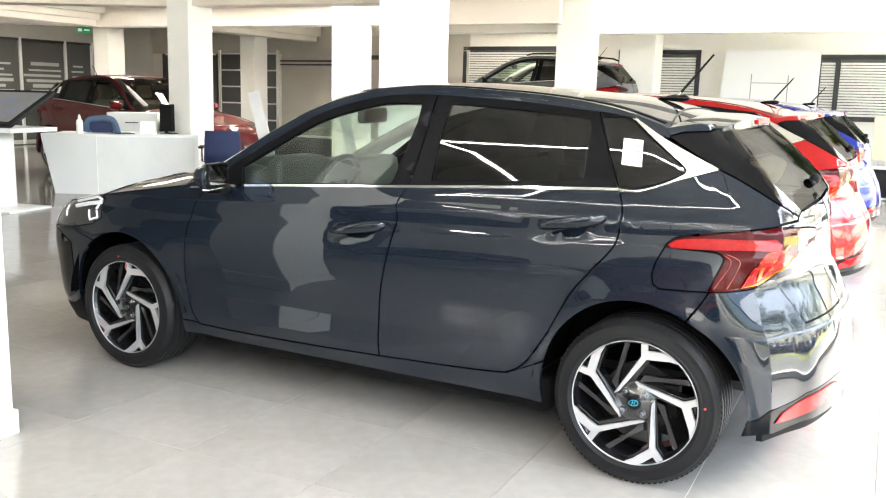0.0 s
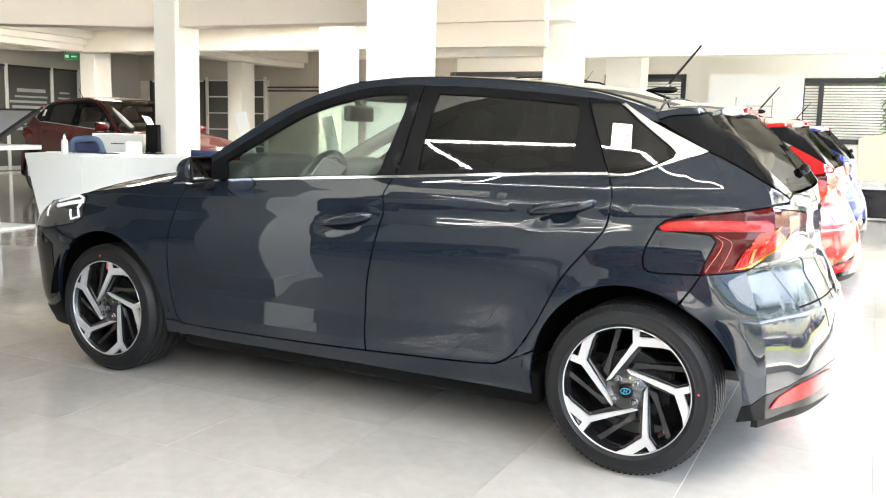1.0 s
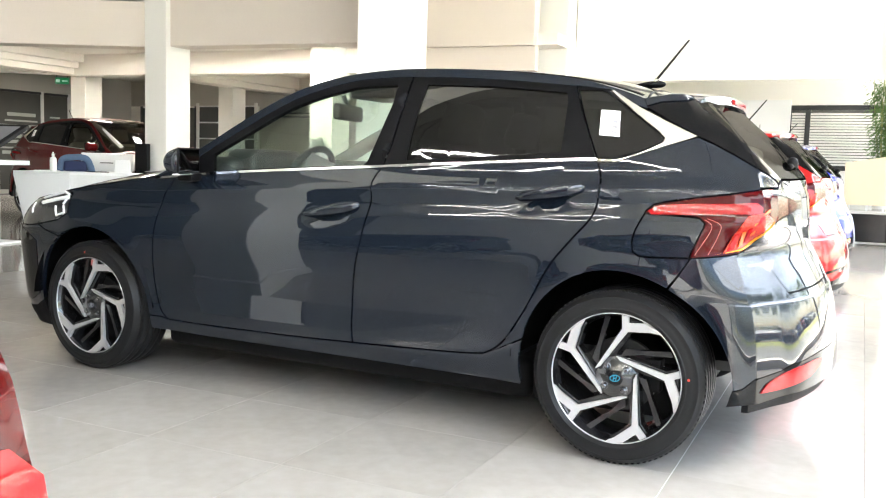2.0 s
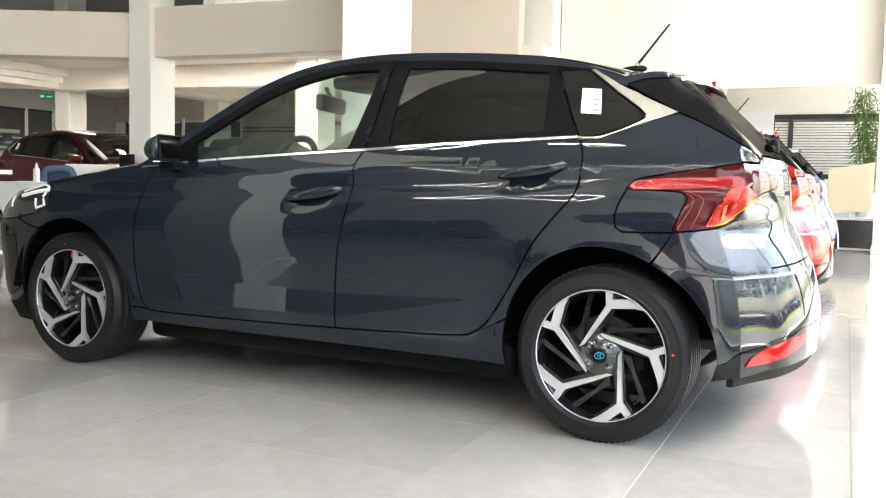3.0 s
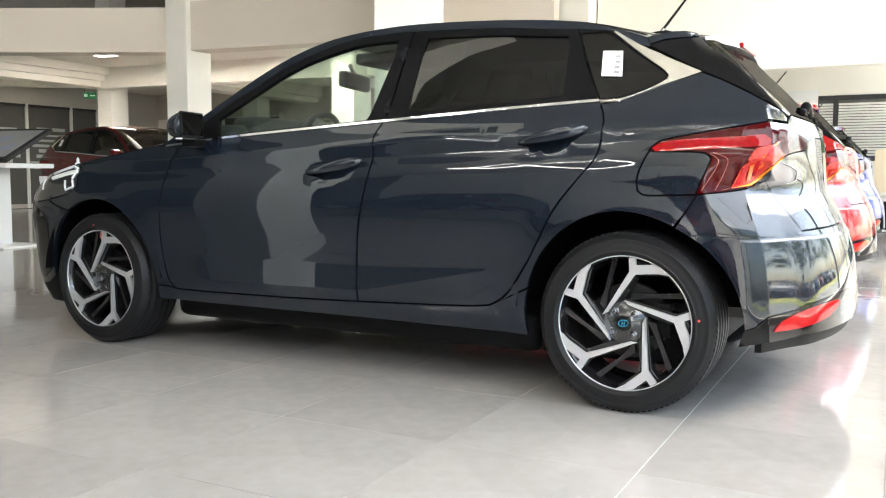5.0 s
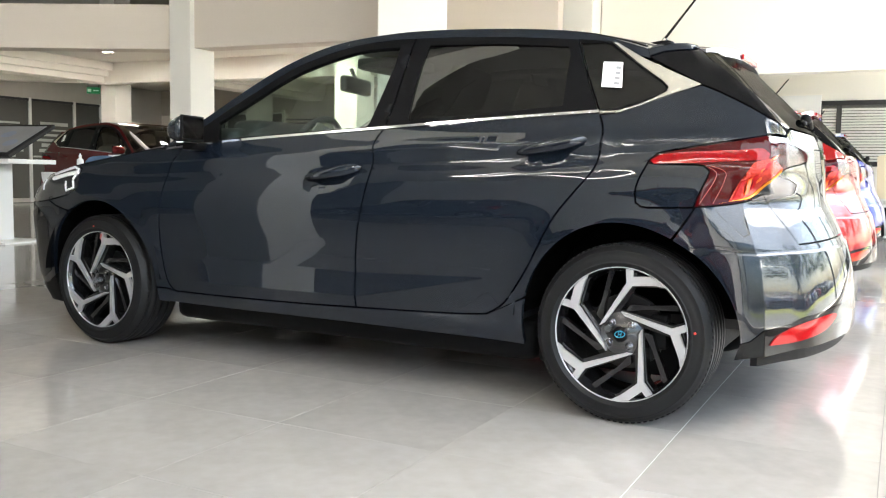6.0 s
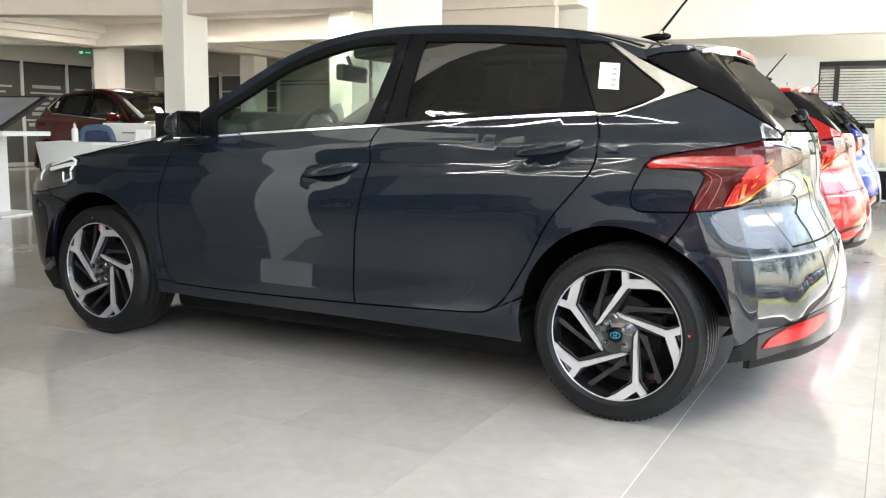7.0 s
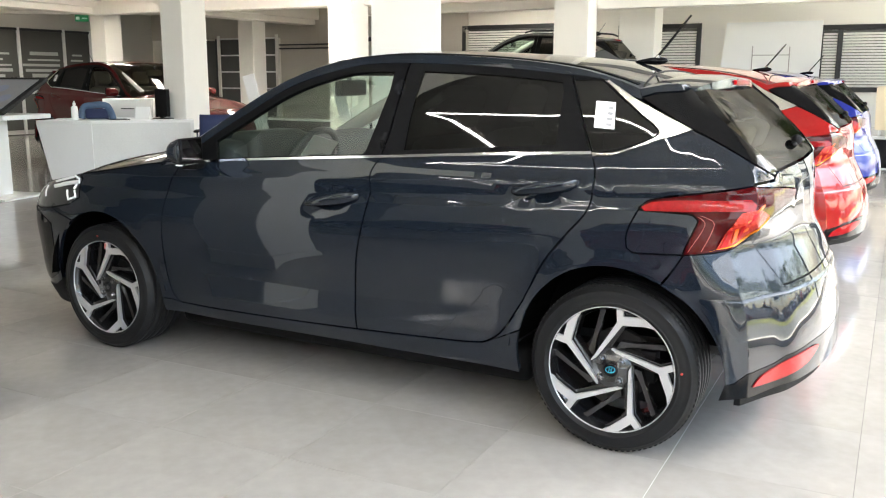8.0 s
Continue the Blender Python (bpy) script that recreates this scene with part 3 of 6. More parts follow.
LEDGE_FOLDS = [[p for p in line if abs(p[0] - U_FOLD) > 0.006] for line in LEDGE] + [[p for p in line if min(abs(p[1] - q) for q in (0.603, 0.6065, 0.617, 0.621)) > 0.004] for line in FOLDS]

# -- outlines of the panels, in (u, z) --
BELT = curve([(-2.32, 0.938), (-1.849, 0.973), (-1.365, 1.002), (-0.995, 1.024), (-0.522, 1.053), (-0.077, 1.074)])
SEAM_A = curve([(-2.180, 0.945), (-2.148, 0.86), (-2.150, 0.743), (-2.160, 0.60), (-2.163, 0.50), (-2.153, 0.40), (-2.135, 0.325), (-2.100, 0.292)])
SEAM_B = curve([(-0.993, 1.024), (-1.021, 0.966), (-1.012, 0.893), (-1.030, 0.802), (-1.051, 0.708), (-1.075, 0.584), (-1.092, 0.43), (-1.088, 0.309)])
SEAM_C = curve([(-0.077, 1.074), (-0.064, 1.023), (-0.061, 0.966), (-0.080, 0.88), (-0.161, 0.786), (-0.248, 0.686), (-0.351, 0.51), (-0.440, 0.385), (-0.515, 0.335)])
SEAM_LOW = curve([(-2.100, 0.292), (-1.502, 0.298), (-1.088, 0.309), (-0.653, 0.324), (-0.515, 0.335)])
TOP_EDGE = curve([(-2.36, 0.945), (-2.15, 1.050), (-1.819, 1.222), (-1.60, 1.322), (-1.384, 1.390), (-1.15, 1.422), (-0.904, 1.428), (-0.492, 1.407), (-0.141, 1.372), (0.10, 1.325), (0.195, 1.298)])
FRAME_TOP = curve([(-2.20, 0.965), (-1.96, 1.100), (-1.79, 1.185), (-1.545, 1.302), (-1.28, 1.374), (-1.10, 1.393), (-0.931, 1.394), (-0.595, 1.380), (-0.169, 1.347)])


def between(line, u0, u1):
    return [p for p in line if u0 - 1e-6 <= p[0] <= u1 + 1e-6]


P_FRONT_DOOR = loop(SEAM_A, between(SEAM_LOW, -2.099, -1.089), SEAM_B[::-1], between(BELT, -2.179, -0.994)[::-1])
P_REAR_DOOR = loop(SEAM_B, between(SEAM_LOW, -1.087, -0.516), SEAM_C[::-1], between(BELT, -0.992, -0.078)[::-1])
LAMP_TOP = curve([(0.119, 0.903), (0.148, 0.926), (0.243, 0.946), (0.452, 0.974), (0.600, 0.988)])
FLAP_EDGE = curve([(0.119, 0.899), (0.086, 0.84), (0.074, 0.795), (0.077, 0.764), (0.096, 0.751), (0.150, 0.750), (0.280, 0.754)])
QUARTER_TOP = curve([(-0.077, 1.064), (0.001, 1.074), (0.201, 1.126), (0.395, 1.163)])
QUARTER_REAR = curve([(0.395, 1.163), (0.56, 1.098), (0.695, 1.035)]) + straight([(0.695, 1.035), (0.750, 1.007), (0.742, 0.9945), (0.606, 0.9945), (0.600, 0.988)])[1:]
P_QUARTER = loop(SEAM_C, arch(0.0, 165, 61), straight([(0.181, 0.647), (0.283, 0.752)])[1:], FLAP_EDGE[::-1], LAMP_TOP, QUARTER_REAR[::-1], QUARTER_TOP[::-1])
FLAP_REAR = curve([(0.280, 0.757), (0.318, 0.83), (0.337, 0.872), (0.318, 0.888), (0.26, 0.892), (0.125, 0.896)])
P_FLAP = loop(FLAP_EDGE, FLAP_REAR)
P_SILL = loop(straight([(-2.214, 0.236), (-1.10, 0.240), (-0.366, 0.232)]), arch(0.0, 190, 165, n=6), straight([SEAM_LOW[-1]] * 2), SEAM_LOW[::-1], straight([SEAM_LOW[0], (-2.150, 0.303), (-2.212, 0.303), (-2.214, 0.236)]))
HOOD_EDGE = curve([(-2.36, 0.945), (-2.55, 0.925), (-2.755, 0.894), (-2.90, 0.862)])
LAMP_IN = straight([(-2.90, 0.862), (-2.835, 0.842), (-2.800, 0.80), (-2.752, 0.752), (-2.815, 0.715), (-2.965, 0.685)])
P_FENDER = loop(SEAM_A, straight([SEAM_LOW[0], (-2.150, 0.303), (-2.212, 0.303)])[1:], arch(-BASE, -1, 122), straight([(-2.90, 0.66), (-2.965, 0.685)]), LAMP_IN[::-1], HOOD_EDGE[::-1], between(BELT, -2.35, -2.181))
LAMP_FRONT = curve([(-2.965, 0.685), (-3.12, 0.675), (-3.36, 0.715), (-3.56, 0.765)])
HOOD_NOSE = curve([(-2.90, 0.862), (-3.00, 0.836), (-3.20, 0.803), (-3.42, 0.785), (-3.60, 0.778)])
P_HEADLAMP = loop(LAMP_FRONT, HOOD_NOSE[::-1], LAMP_IN)
P_FRONT_LIP = loop(arch(-BASE, 180, 190, n=4), straight([(-2.935, 0.163), (-3.3, 0.150), (U_FRONT + 0.003, 0.150), (U_FRONT + 0.003, 0.235), (-3.3, 0.235), (-3.05, 0.262), (-2.95, 0.305)]))
P_FRONT_VENT = loop(straight([(-2.975, 0.600), (-3.08, 0.645), (-3.22, 0.668), (-3.42, 0.675), (-3.42, 0.30), (-3.10, 0.285), (-2.985, 0.33)]))
P_FRONT_BUMPER = loop(arch(-BASE, 122, 188), straight([(-2.935, 0.165), (-3.3, 0.152), (U_FRONT + 0.002, 0.152), (U_FRONT + 0.002, 0.785), (-3.62, 0.778)]), LAMP_FRONT[::-1], straight([(-2.965, 0.685), (-2.90, 0.66)]))
GATE_SEAM = straight([(0.575, 0.795), (0.700, 0.632)])
LAMP_LOW = curve([(0.283, 0.754), (0.389, 0.764), (0.475, 0.778), (0.575, 0.80)])
P_REAR_BUMPER = loop(straight([(0.183, 0.645), (0.283, 0.754)]), LAMP_LOW, GATE_SEAM, straight([(0.700, 0.632), (U_REAR - 0.002, 0.640), (U_REAR - 0.002, 0.412), (0.882, 0.410), (0.651, 0.394), (0.589, 0.378), (0.436, 0.368), (0.400, 0.333), (0.3685, 0.321)]), arch(0.0, 2, 60.5))
P_BUMPER_LOW = loop(straight([(0.352, 0.268), (0.3685, 0.321), (0.400, 0.333), (0.436, 0.368), (0.589, 0.378), (0.651, 0.394), (0.882, 0.410), (U_REAR - 0.002, 0.412), (U_REAR - 0.002, 0.295), (0.854, 0.294), (0.641, 0.292), (0.429, 0.284), (0.352, 0.268)]))
P_FOG = loop(curve([(0.466, 0.320), (0.504, 0.346), (0.588, 0.366), (0.70, 0.384), (0.84, 0.390), (0.90, 0.380), (0.808, 0.345), (0.712, 0.330), (0.60, 0.318), (0.466, 0.320)]))
LAMP_END = curve([(0.600, 0.988), (0.78, 0.965), (0.96, 0.94), (0.98, 0.925), (0.90, 0.908), (0.72, 0.885), (0.595, 0.832), (0.535, 0.803), (0.475, 0.780)])
P_LAMP = loop(LAMP_TOP, LAMP_END, LAMP_LOW[:12][::-1], FLAP_REAR)
P_LAMP_BAR = loop(curve([(0.140, 0.893), (0.128, 0.905), (0.160, 0.921), (0.260, 0.933), (0.44, 0.940), (0.575, 0.945), (0.60, 0.912), (0.44, 0.905), (0.30, 0.898), (0.140, 0.893)]))
P_LAMP_FACETS = loop(straight([(0.395, 0.776), (0.475, 0.795), (0.56, 0.835), (0.68, 0.885), (0.62, 0.915), (0.52, 0.902), (0.44, 0.84)]))
P_LAMP_AMBER = loop(straight([(0.36, 0.768), (0.475, 0.786), (0.535, 0.808), (0.66, 0.868), (0.68, 0.88), (0.56, 0.83), (0.475, 0.795), (0.40, 0.777)]))
P_GATE = loop(GATE_SEAM, straight([(0.700, 0.634), (U_REAR - 0.002, 0.642), (U_REAR - 0.002, 1.022), (0.787, 1.020), (0.757, 1.004), (0.747, 0.990), (0.62, 0.991)]), LAMP_END[1:], straight([(0.575, 0.80)] * 2))
P_CPILLAR = loop(straight([(0.197, 1.268), (0.395, 1.168), (0.56, 1.103), (0.697, 1.040), (0.753, 1.012), (0.782, 1.024), (0.779, 1.036), (0.686, 1.154), (0.542, 1.300), (0.457, 1.290), (0.38, 1.287), (0.28, 1.283)]))
P_SPOILER_SIDE = loop(straight([(0.197, 1.272), (0.28, 1.287), (0.38, 1.291), (0.457, 1.294), (0.548, 1.304), (0.545, 1.318), (0.36, 1.316), (0.197, 1.300)]))
FRONT_PANE = loop(curve([(-1.960, 1.055), (-1.772, 1.150), (-1.528, 1.270), (-1.27, 1.343), (-1.15, 1.358), (-1.024, 1.360)]), straight([(-1.024, 1.360), (-1.020, 1.285), (-1.040, 1.18), (-1.072, 1.030)]), between(BELT, -1.93, -1.075)[::-1])
FRONT_PANE = [(u, z + (0.012 if z < 1.04 and u > -1.93 else 0.0)) for u, z in FRONT_PANE]
P_FRONT_FRAME = loop(between(FRAME_TOP, -2.12, -0.966), straight([(-0.966, 1.394), (-0.968, 1.28), (-0.978, 1.12), (-0.995, 1.026)]), between(BELT, -2.119, -0.996)[::-1])
REAR_PANE = loop(straight([(-0.893, 1.048), (-0.897, 1.15), (-0.893, 1.28), (-0.885, 1.362), (-0.55, 1.348), (-0.215, 1.322), (-0.205, 1.29), (-0.232, 1.080)]), between(BELT, -0.89, -0.235)[::-1])
REAR_PANE = [(u, max(z, 1.043 + (u + 0.89) * 0.066 + 0.012)) for u, z in REAR_PANE]
P_REAR_FRAME = loop(straight([(-0.990, 1.027), (-0.972, 1.12), (-0.962, 1.28), (-0.960, 1.394)]), between(FRAME_TOP, -0.959, -0.171), straight([(-0.169, 1.347), (-0.135, 1.25), (-0.080, 1.076)]), between(BELT, -0.989, -0.081)[::-1])
QUARTER_PANE = loop(straight([(-0.150, 1.330), (-0.122, 1.24), (-0.071, 1.083), (-0.011, 1.085), (0.099, 1.108), (0.200, 1.138)]), curve([(0.200, 1.138), (0.226, 1.150), (0.222, 1.166), (0.20, 1.185)]), straight([(0.20, 1.185), (0.000, 1.322), (-0.03, 1.331)]))
P_QUARTER_FRAME = loop(straight([(-0.163, 1.347), (-0.128, 1.245), (-0.074, 1.077)]), curve([(-0.074, 1.077), (0.000, 1.079), (0.10, 1.102), (0.22, 1.140)]), straight([(0.22, 1.140), (0.235, 1.155), (0.22, 1.178), (0.01, 1.328), (-0.02, 1.341)]))
P_FLAG = loop(straight([(0.02, 1.325), (0.22, 1.180), (0.238, 1.156), (0.225, 1.140)]), curve([(0.225, 1.140), (0.10, 1.099), (0.00, 1.076), (-0.074, 1.076)]), straight([(-0.074, 1.064), (0.001, 1.068)]), curve([(0.001, 1.068), (0.201, 1.122), (0.396, 1.163)]), straight([(0.396, 1.163), (0.150, 1.268), (0.035, 1.327)]))
P_RAIL = loop(TOP_EDGE, straight([(0.195, 1.298), (0.196, 1.262), (0.140, 1.274), (0.028, 1.331), (-0.165, 1.349)]), FRAME_TOP[::-1], straight([(-2.20, 0.965), (-2.28, 0.945)]))


def mirror_s(v, s):
    return (v[0], v[1] * s, v[2])


mat_tag = mat("red_sticker", (0.50, 0.15, 0.14), 0.5)


def build_wheel(car, x, flip):
    """Alloy wheel with five bent machined spokes; the outer side points to -y."""
    s = -1 if flip else 1
    hub_y = -0.826 * s
    m = Matrix.Translation((x, hub_y, AXLE_Z)) @ Matrix.Rotation(radians(90 if not flip else -90), 4, "X")
    # in m the wheel's own z points outwards, x along the car
    w = new("wheel")
    w.parent = car
    w.matrix_basis = m
    R = WHEEL_R
    bm = bmesh.new()
    prof = [(0.222, -0.175), (0.226, -0.205), (0.262, -0.222), (0.295, -0.214), (0.3085, -0.196)]
    for a in (-0.178, -0.134, -0.090, -0.050):
        prof += [(R, a - 0.012), (R, a + 0.014), (R - 0.008, a + 0.016), (R - 0.008, a + 0.023), (R, a + 0.025)]
    prof += [(R - 0.0015, -0.018), (0.3075, -0.008), (0.300, 0.004), (0.2905, 0.0122), (0.2895, 0.0152), (0.2865, 0.0168), (0.2850, 0.0160), (0.270, 0.021), (0.254, 0.023), (0.2500, 0.0228), (0.2485, 0.0250), (0.2455, 0.0248), (0.2445, 0.0215), (0.241, 0.020), (0.234, 0.013), (0.2315, 0.004)]
    add_lathe(bm, prof, sides=72)
    part("tyre", bm, TYRE, w, "black low-profile tyre", smooth=True)
    bm = bmesh.new()
    for k in range(90):
        q = 2 * math.pi * k / 90
        mm = Matrix.Rotation(q, 4, "Z")
        add_box(bm, (R - 0.012, -0.0075, -0.028), (R - 0.0012, 0.0055, -0.0068), 0.001, mm, 1)
    tb = part("tread", bm, TYRE, w)
    tb["kind"] = "stuff"
    bm = bmesh.new()
    add_lathe(bm, [(0.2315, 0.004), (0.2330, 0.010), (0.2325, 0.0145), (0.2302, 0.015), (0.2292, 0.010)], sides=72)
    part("rim_lip", bm, ALLOY, w, "bright machined rim edge", smooth=True)
    bm = bmesh.new()
    add_lathe(bm, [(0.2292, 0.010), (0.218, -0.01), (0.208, -0.06), (0.205, -0.16), (0.222, -0.19)], sides=60)
    part("rim_barrel", bm, ALLOY_DARK, w, "dark inner rim", smooth=True)
    shape = [(-37, 12.5), (9.5, 89.5), (8, 113), (19.5, 112), (20.5, 100.5), (49, 102.5), (62, 96), (75.5, 86), (60, 88), (19, 85), (-28, 17.5)]
    for k in range(5):
        q = radians(-72 * k) * (1 if not flip else 1)
        rot = Matrix.Rotation(q, 4, "Z")
        bm = bmesh.new()
        ow = [(px * 0.002 * (1 if not flip else 1), py * 0.002) for px, py in shape]
        lo = [bm.verts.new(rot @ Vector((a, b, -0.012 + 0.012 * min(1, math.hypot(a, b) / 0.2)))) for a, b in ow]
        hi = [bm.verts.new(rot @ Vector((a, b, 0.004 + 0.010 * min(1, math.hypot(a, b) / 0.2)))) for a, b in ow]
        n = len(ow)
        bm.faces.new(hi)
        bm.faces.new(lo[::-1])
        for i in range(n):
            bm.faces.new((lo[i], lo[(i + 1) % n], hi[(i + 1) % n], hi[i]))
        bmesh.ops.recalc_face_normals(bm, faces=bm.faces)
        bmesh.ops.triangulate(bm, faces=[f for f in bm.faces if len(f.verts) > 4])
        part("spoke", bm, ALLOY, w, "bright machined bent spoke")
        # dark web behind each spoke and a thin strut between
        bm = bmesh.new()
        web = [(-40, 11), (6, 90), (5, 112.5), (22, 111.5), (48, 103.5), (64, 95), (79, 82), (60, 84), (24, 82), (-16, 18), (-27, 10)]
        ww = [(a * 0.002, b * 0.002) for a, b in web]
        add_prism(bm, ww, 0.05, rot @ Matrix.Translation((0, 0, -0.060)))
        bmesh.ops.triangulate(bm, faces=[f for f in bm.faces if len(f.verts) > 4])
        part("spoke_web", bm, ALLOY_DARK, w, "dark grey web of the spoke")
        bm = bmesh.new()
        strut = [(6, 38), (40, 45), (96, 47), (97, 57), (42, 52), (14, 52)]
        add_prism(bm, [(a * 0.002, b * 0.002) for a, b in strut], 0.03, rot @ Matrix.Translation((0, 0, -0.042)))
        bmesh.ops.triangulate(bm, faces=[f for f in bm.faces if len(f.verts) > 4])
        part("strut", bm, ALLOY_DARK, w, "dark grey cross rib")
    bm = bmesh.new()
    add_lathe(bm, [(0.0, 0.004), (0.034, 0.004), (0.038, 0.001), (0.070, -0.004), (0.084, -0.02), (0.086, -0.06)], sides=40)
    part("hub", bm, ALLOY_DARK, w, "dark grey wheel centre", smooth=True)
    bm = bmesh.new()
    add_lathe(bm, [(0.0, 0.007), (0.024, 0.007), (0.027, 0.004), (0.027, 0.0)], sides=32)
    cap = part("hub_cap", bm, GLOSS_TRIM, w, "black hub cap", smooth=True)
    bm = bmesh.new()
    pts = [(0.017 * math.cos(a), 0.011 * math.sin(a) + 0.004 * math.cos(a) * 0.4, 0.0078) for a in (2 * math.pi * i / 24 for i in range(24))]
    add_tube(bm, pts, 0.0017, 6, closed=True)
    add_tube(bm, [(-0.006, -0.008, 0.0078), (-0.003, 0.008, 0.0078)], 0.0016, 6)
    add_tube(bm, [(0.003, -0.008, 0.0078), (0.006, 0.008, 0.0078)], 0.0016, 6)
    add_tube(bm, [(-0.005, -0.001, 0.0078), (0.005, 0.001, 0.0078)], 0.0016, 6)
    if abs(x) < 1:
        part("emblem", bm, CAP_BLUE, cap, "pale blue oval emblem")
    else:
        part("emblem", bm, NUT, cap, "grey oval emblem")
    for k in range(4):
        q = radians(40 + 90 * k)
        bm = bmesh.new()
        c = (0.05 * math.cos(q), 0.05 * math.sin(q), 0)
        add_lathe(bm, [(0.0085, 0.001), (0.0085, 0.008), (0.006, 0.0105), (0.0, 0.011)], Matrix.Translation(c), sides=6)
        add_lathe(bm, [(0.0145, -0.006), (0.0145, 0.0005), (0.0130, 0.0015), (0.0112, -0.001), (0.0085, -0.001)], Matrix.Translation(c), sides=16)
        part("wheel_nut", bm, NUT, w, "bright steel wheel nut")
    bm = bmesh.new()
    add_lathe(bm, [(0.06, -0.075), (0.13, -0.075), (0.132, -0.077), (0.132, -0.097), (0.06, -0.097)], sides=48)
    part("brake_disc", bm, STEEL, w, "grey steel brake disc", smooth=False)
    bm = bmesh.new()
    add_box(bm, (0.085, -0.05, -0.12), (0.145, 0.07, -0.055), 0.01)
    part("brake_caliper", bm, BLACK_PLASTIC, w)
    bm = bmesh.new()
    q = radians(7 if abs(x) < 1 else 95)
    add_lathe(bm, [(0.0, 0.0245), (0.0045, 0.0245), (0.0045, 0.020)], Matrix.Translation((0.258 * math.cos(q), 0.258 * math.sin(q), -0.0005)), sides=10)
    part("red_dot", bm, RED_DOT, w, "small red paint dot on the sidewall")
    if abs(x) > 1:
        bm = add_prism(bmesh.new(), [(0.012, 0.196), (0.014, 0.222), (0.027, 0.222), (0.019, 0.195)], 0.002, Matrix.Translation((0, 0, 0.0145)))
        part("red_tag", bm, mat_tag, w, "pinkish red sticker on the rim")
    return w


def box_part(name, lo, hi, material, parent, bevel=0.02, m=None, label=""):
    return part(name, add_box(bmesh.new(), lo, hi, bevel, m, 3), material, parent, label, smooth=bevel > 0.015)


def ball(bm, c, r, m=None, u=20, v=12):
    mm = Matrix.Translation(c) @ Matrix.Diagonal((*r, 1))
    bmesh.ops.create_uvsphere(bm, u_segments=u, v_segments=v, radius=1.0, matrix=(m @ mm) if m is not None else mm)
    return bm


def build_seat(car, x, y):
    """Front seat facing the car's nose (-x)."""
    seat = new("seat")
    seat.parent = car
    seat.location = (x, y, 0.0)
    box_part("cushion", (-0.50, -0.25, 0.40), (0.06, 0.25, 0.56), SEAT, seat, 0.07)
    lean = Matrix.Translation((0.02, 0, 0.50)) @ Matrix.Rotation(radians(20), 4, "Y")
    box_part("backrest", (-0.06, -0.25, 0.0), (0.07, 0.25, 0.62), SEAT_FILM, seat, 0.06, lean, "pale covered backrest")
    box_part("headrest", (-0.05, -0.13, 0.67), (0.05, 0.13, 0.85), SEAT, seat, 0.045, lean)
    return seat


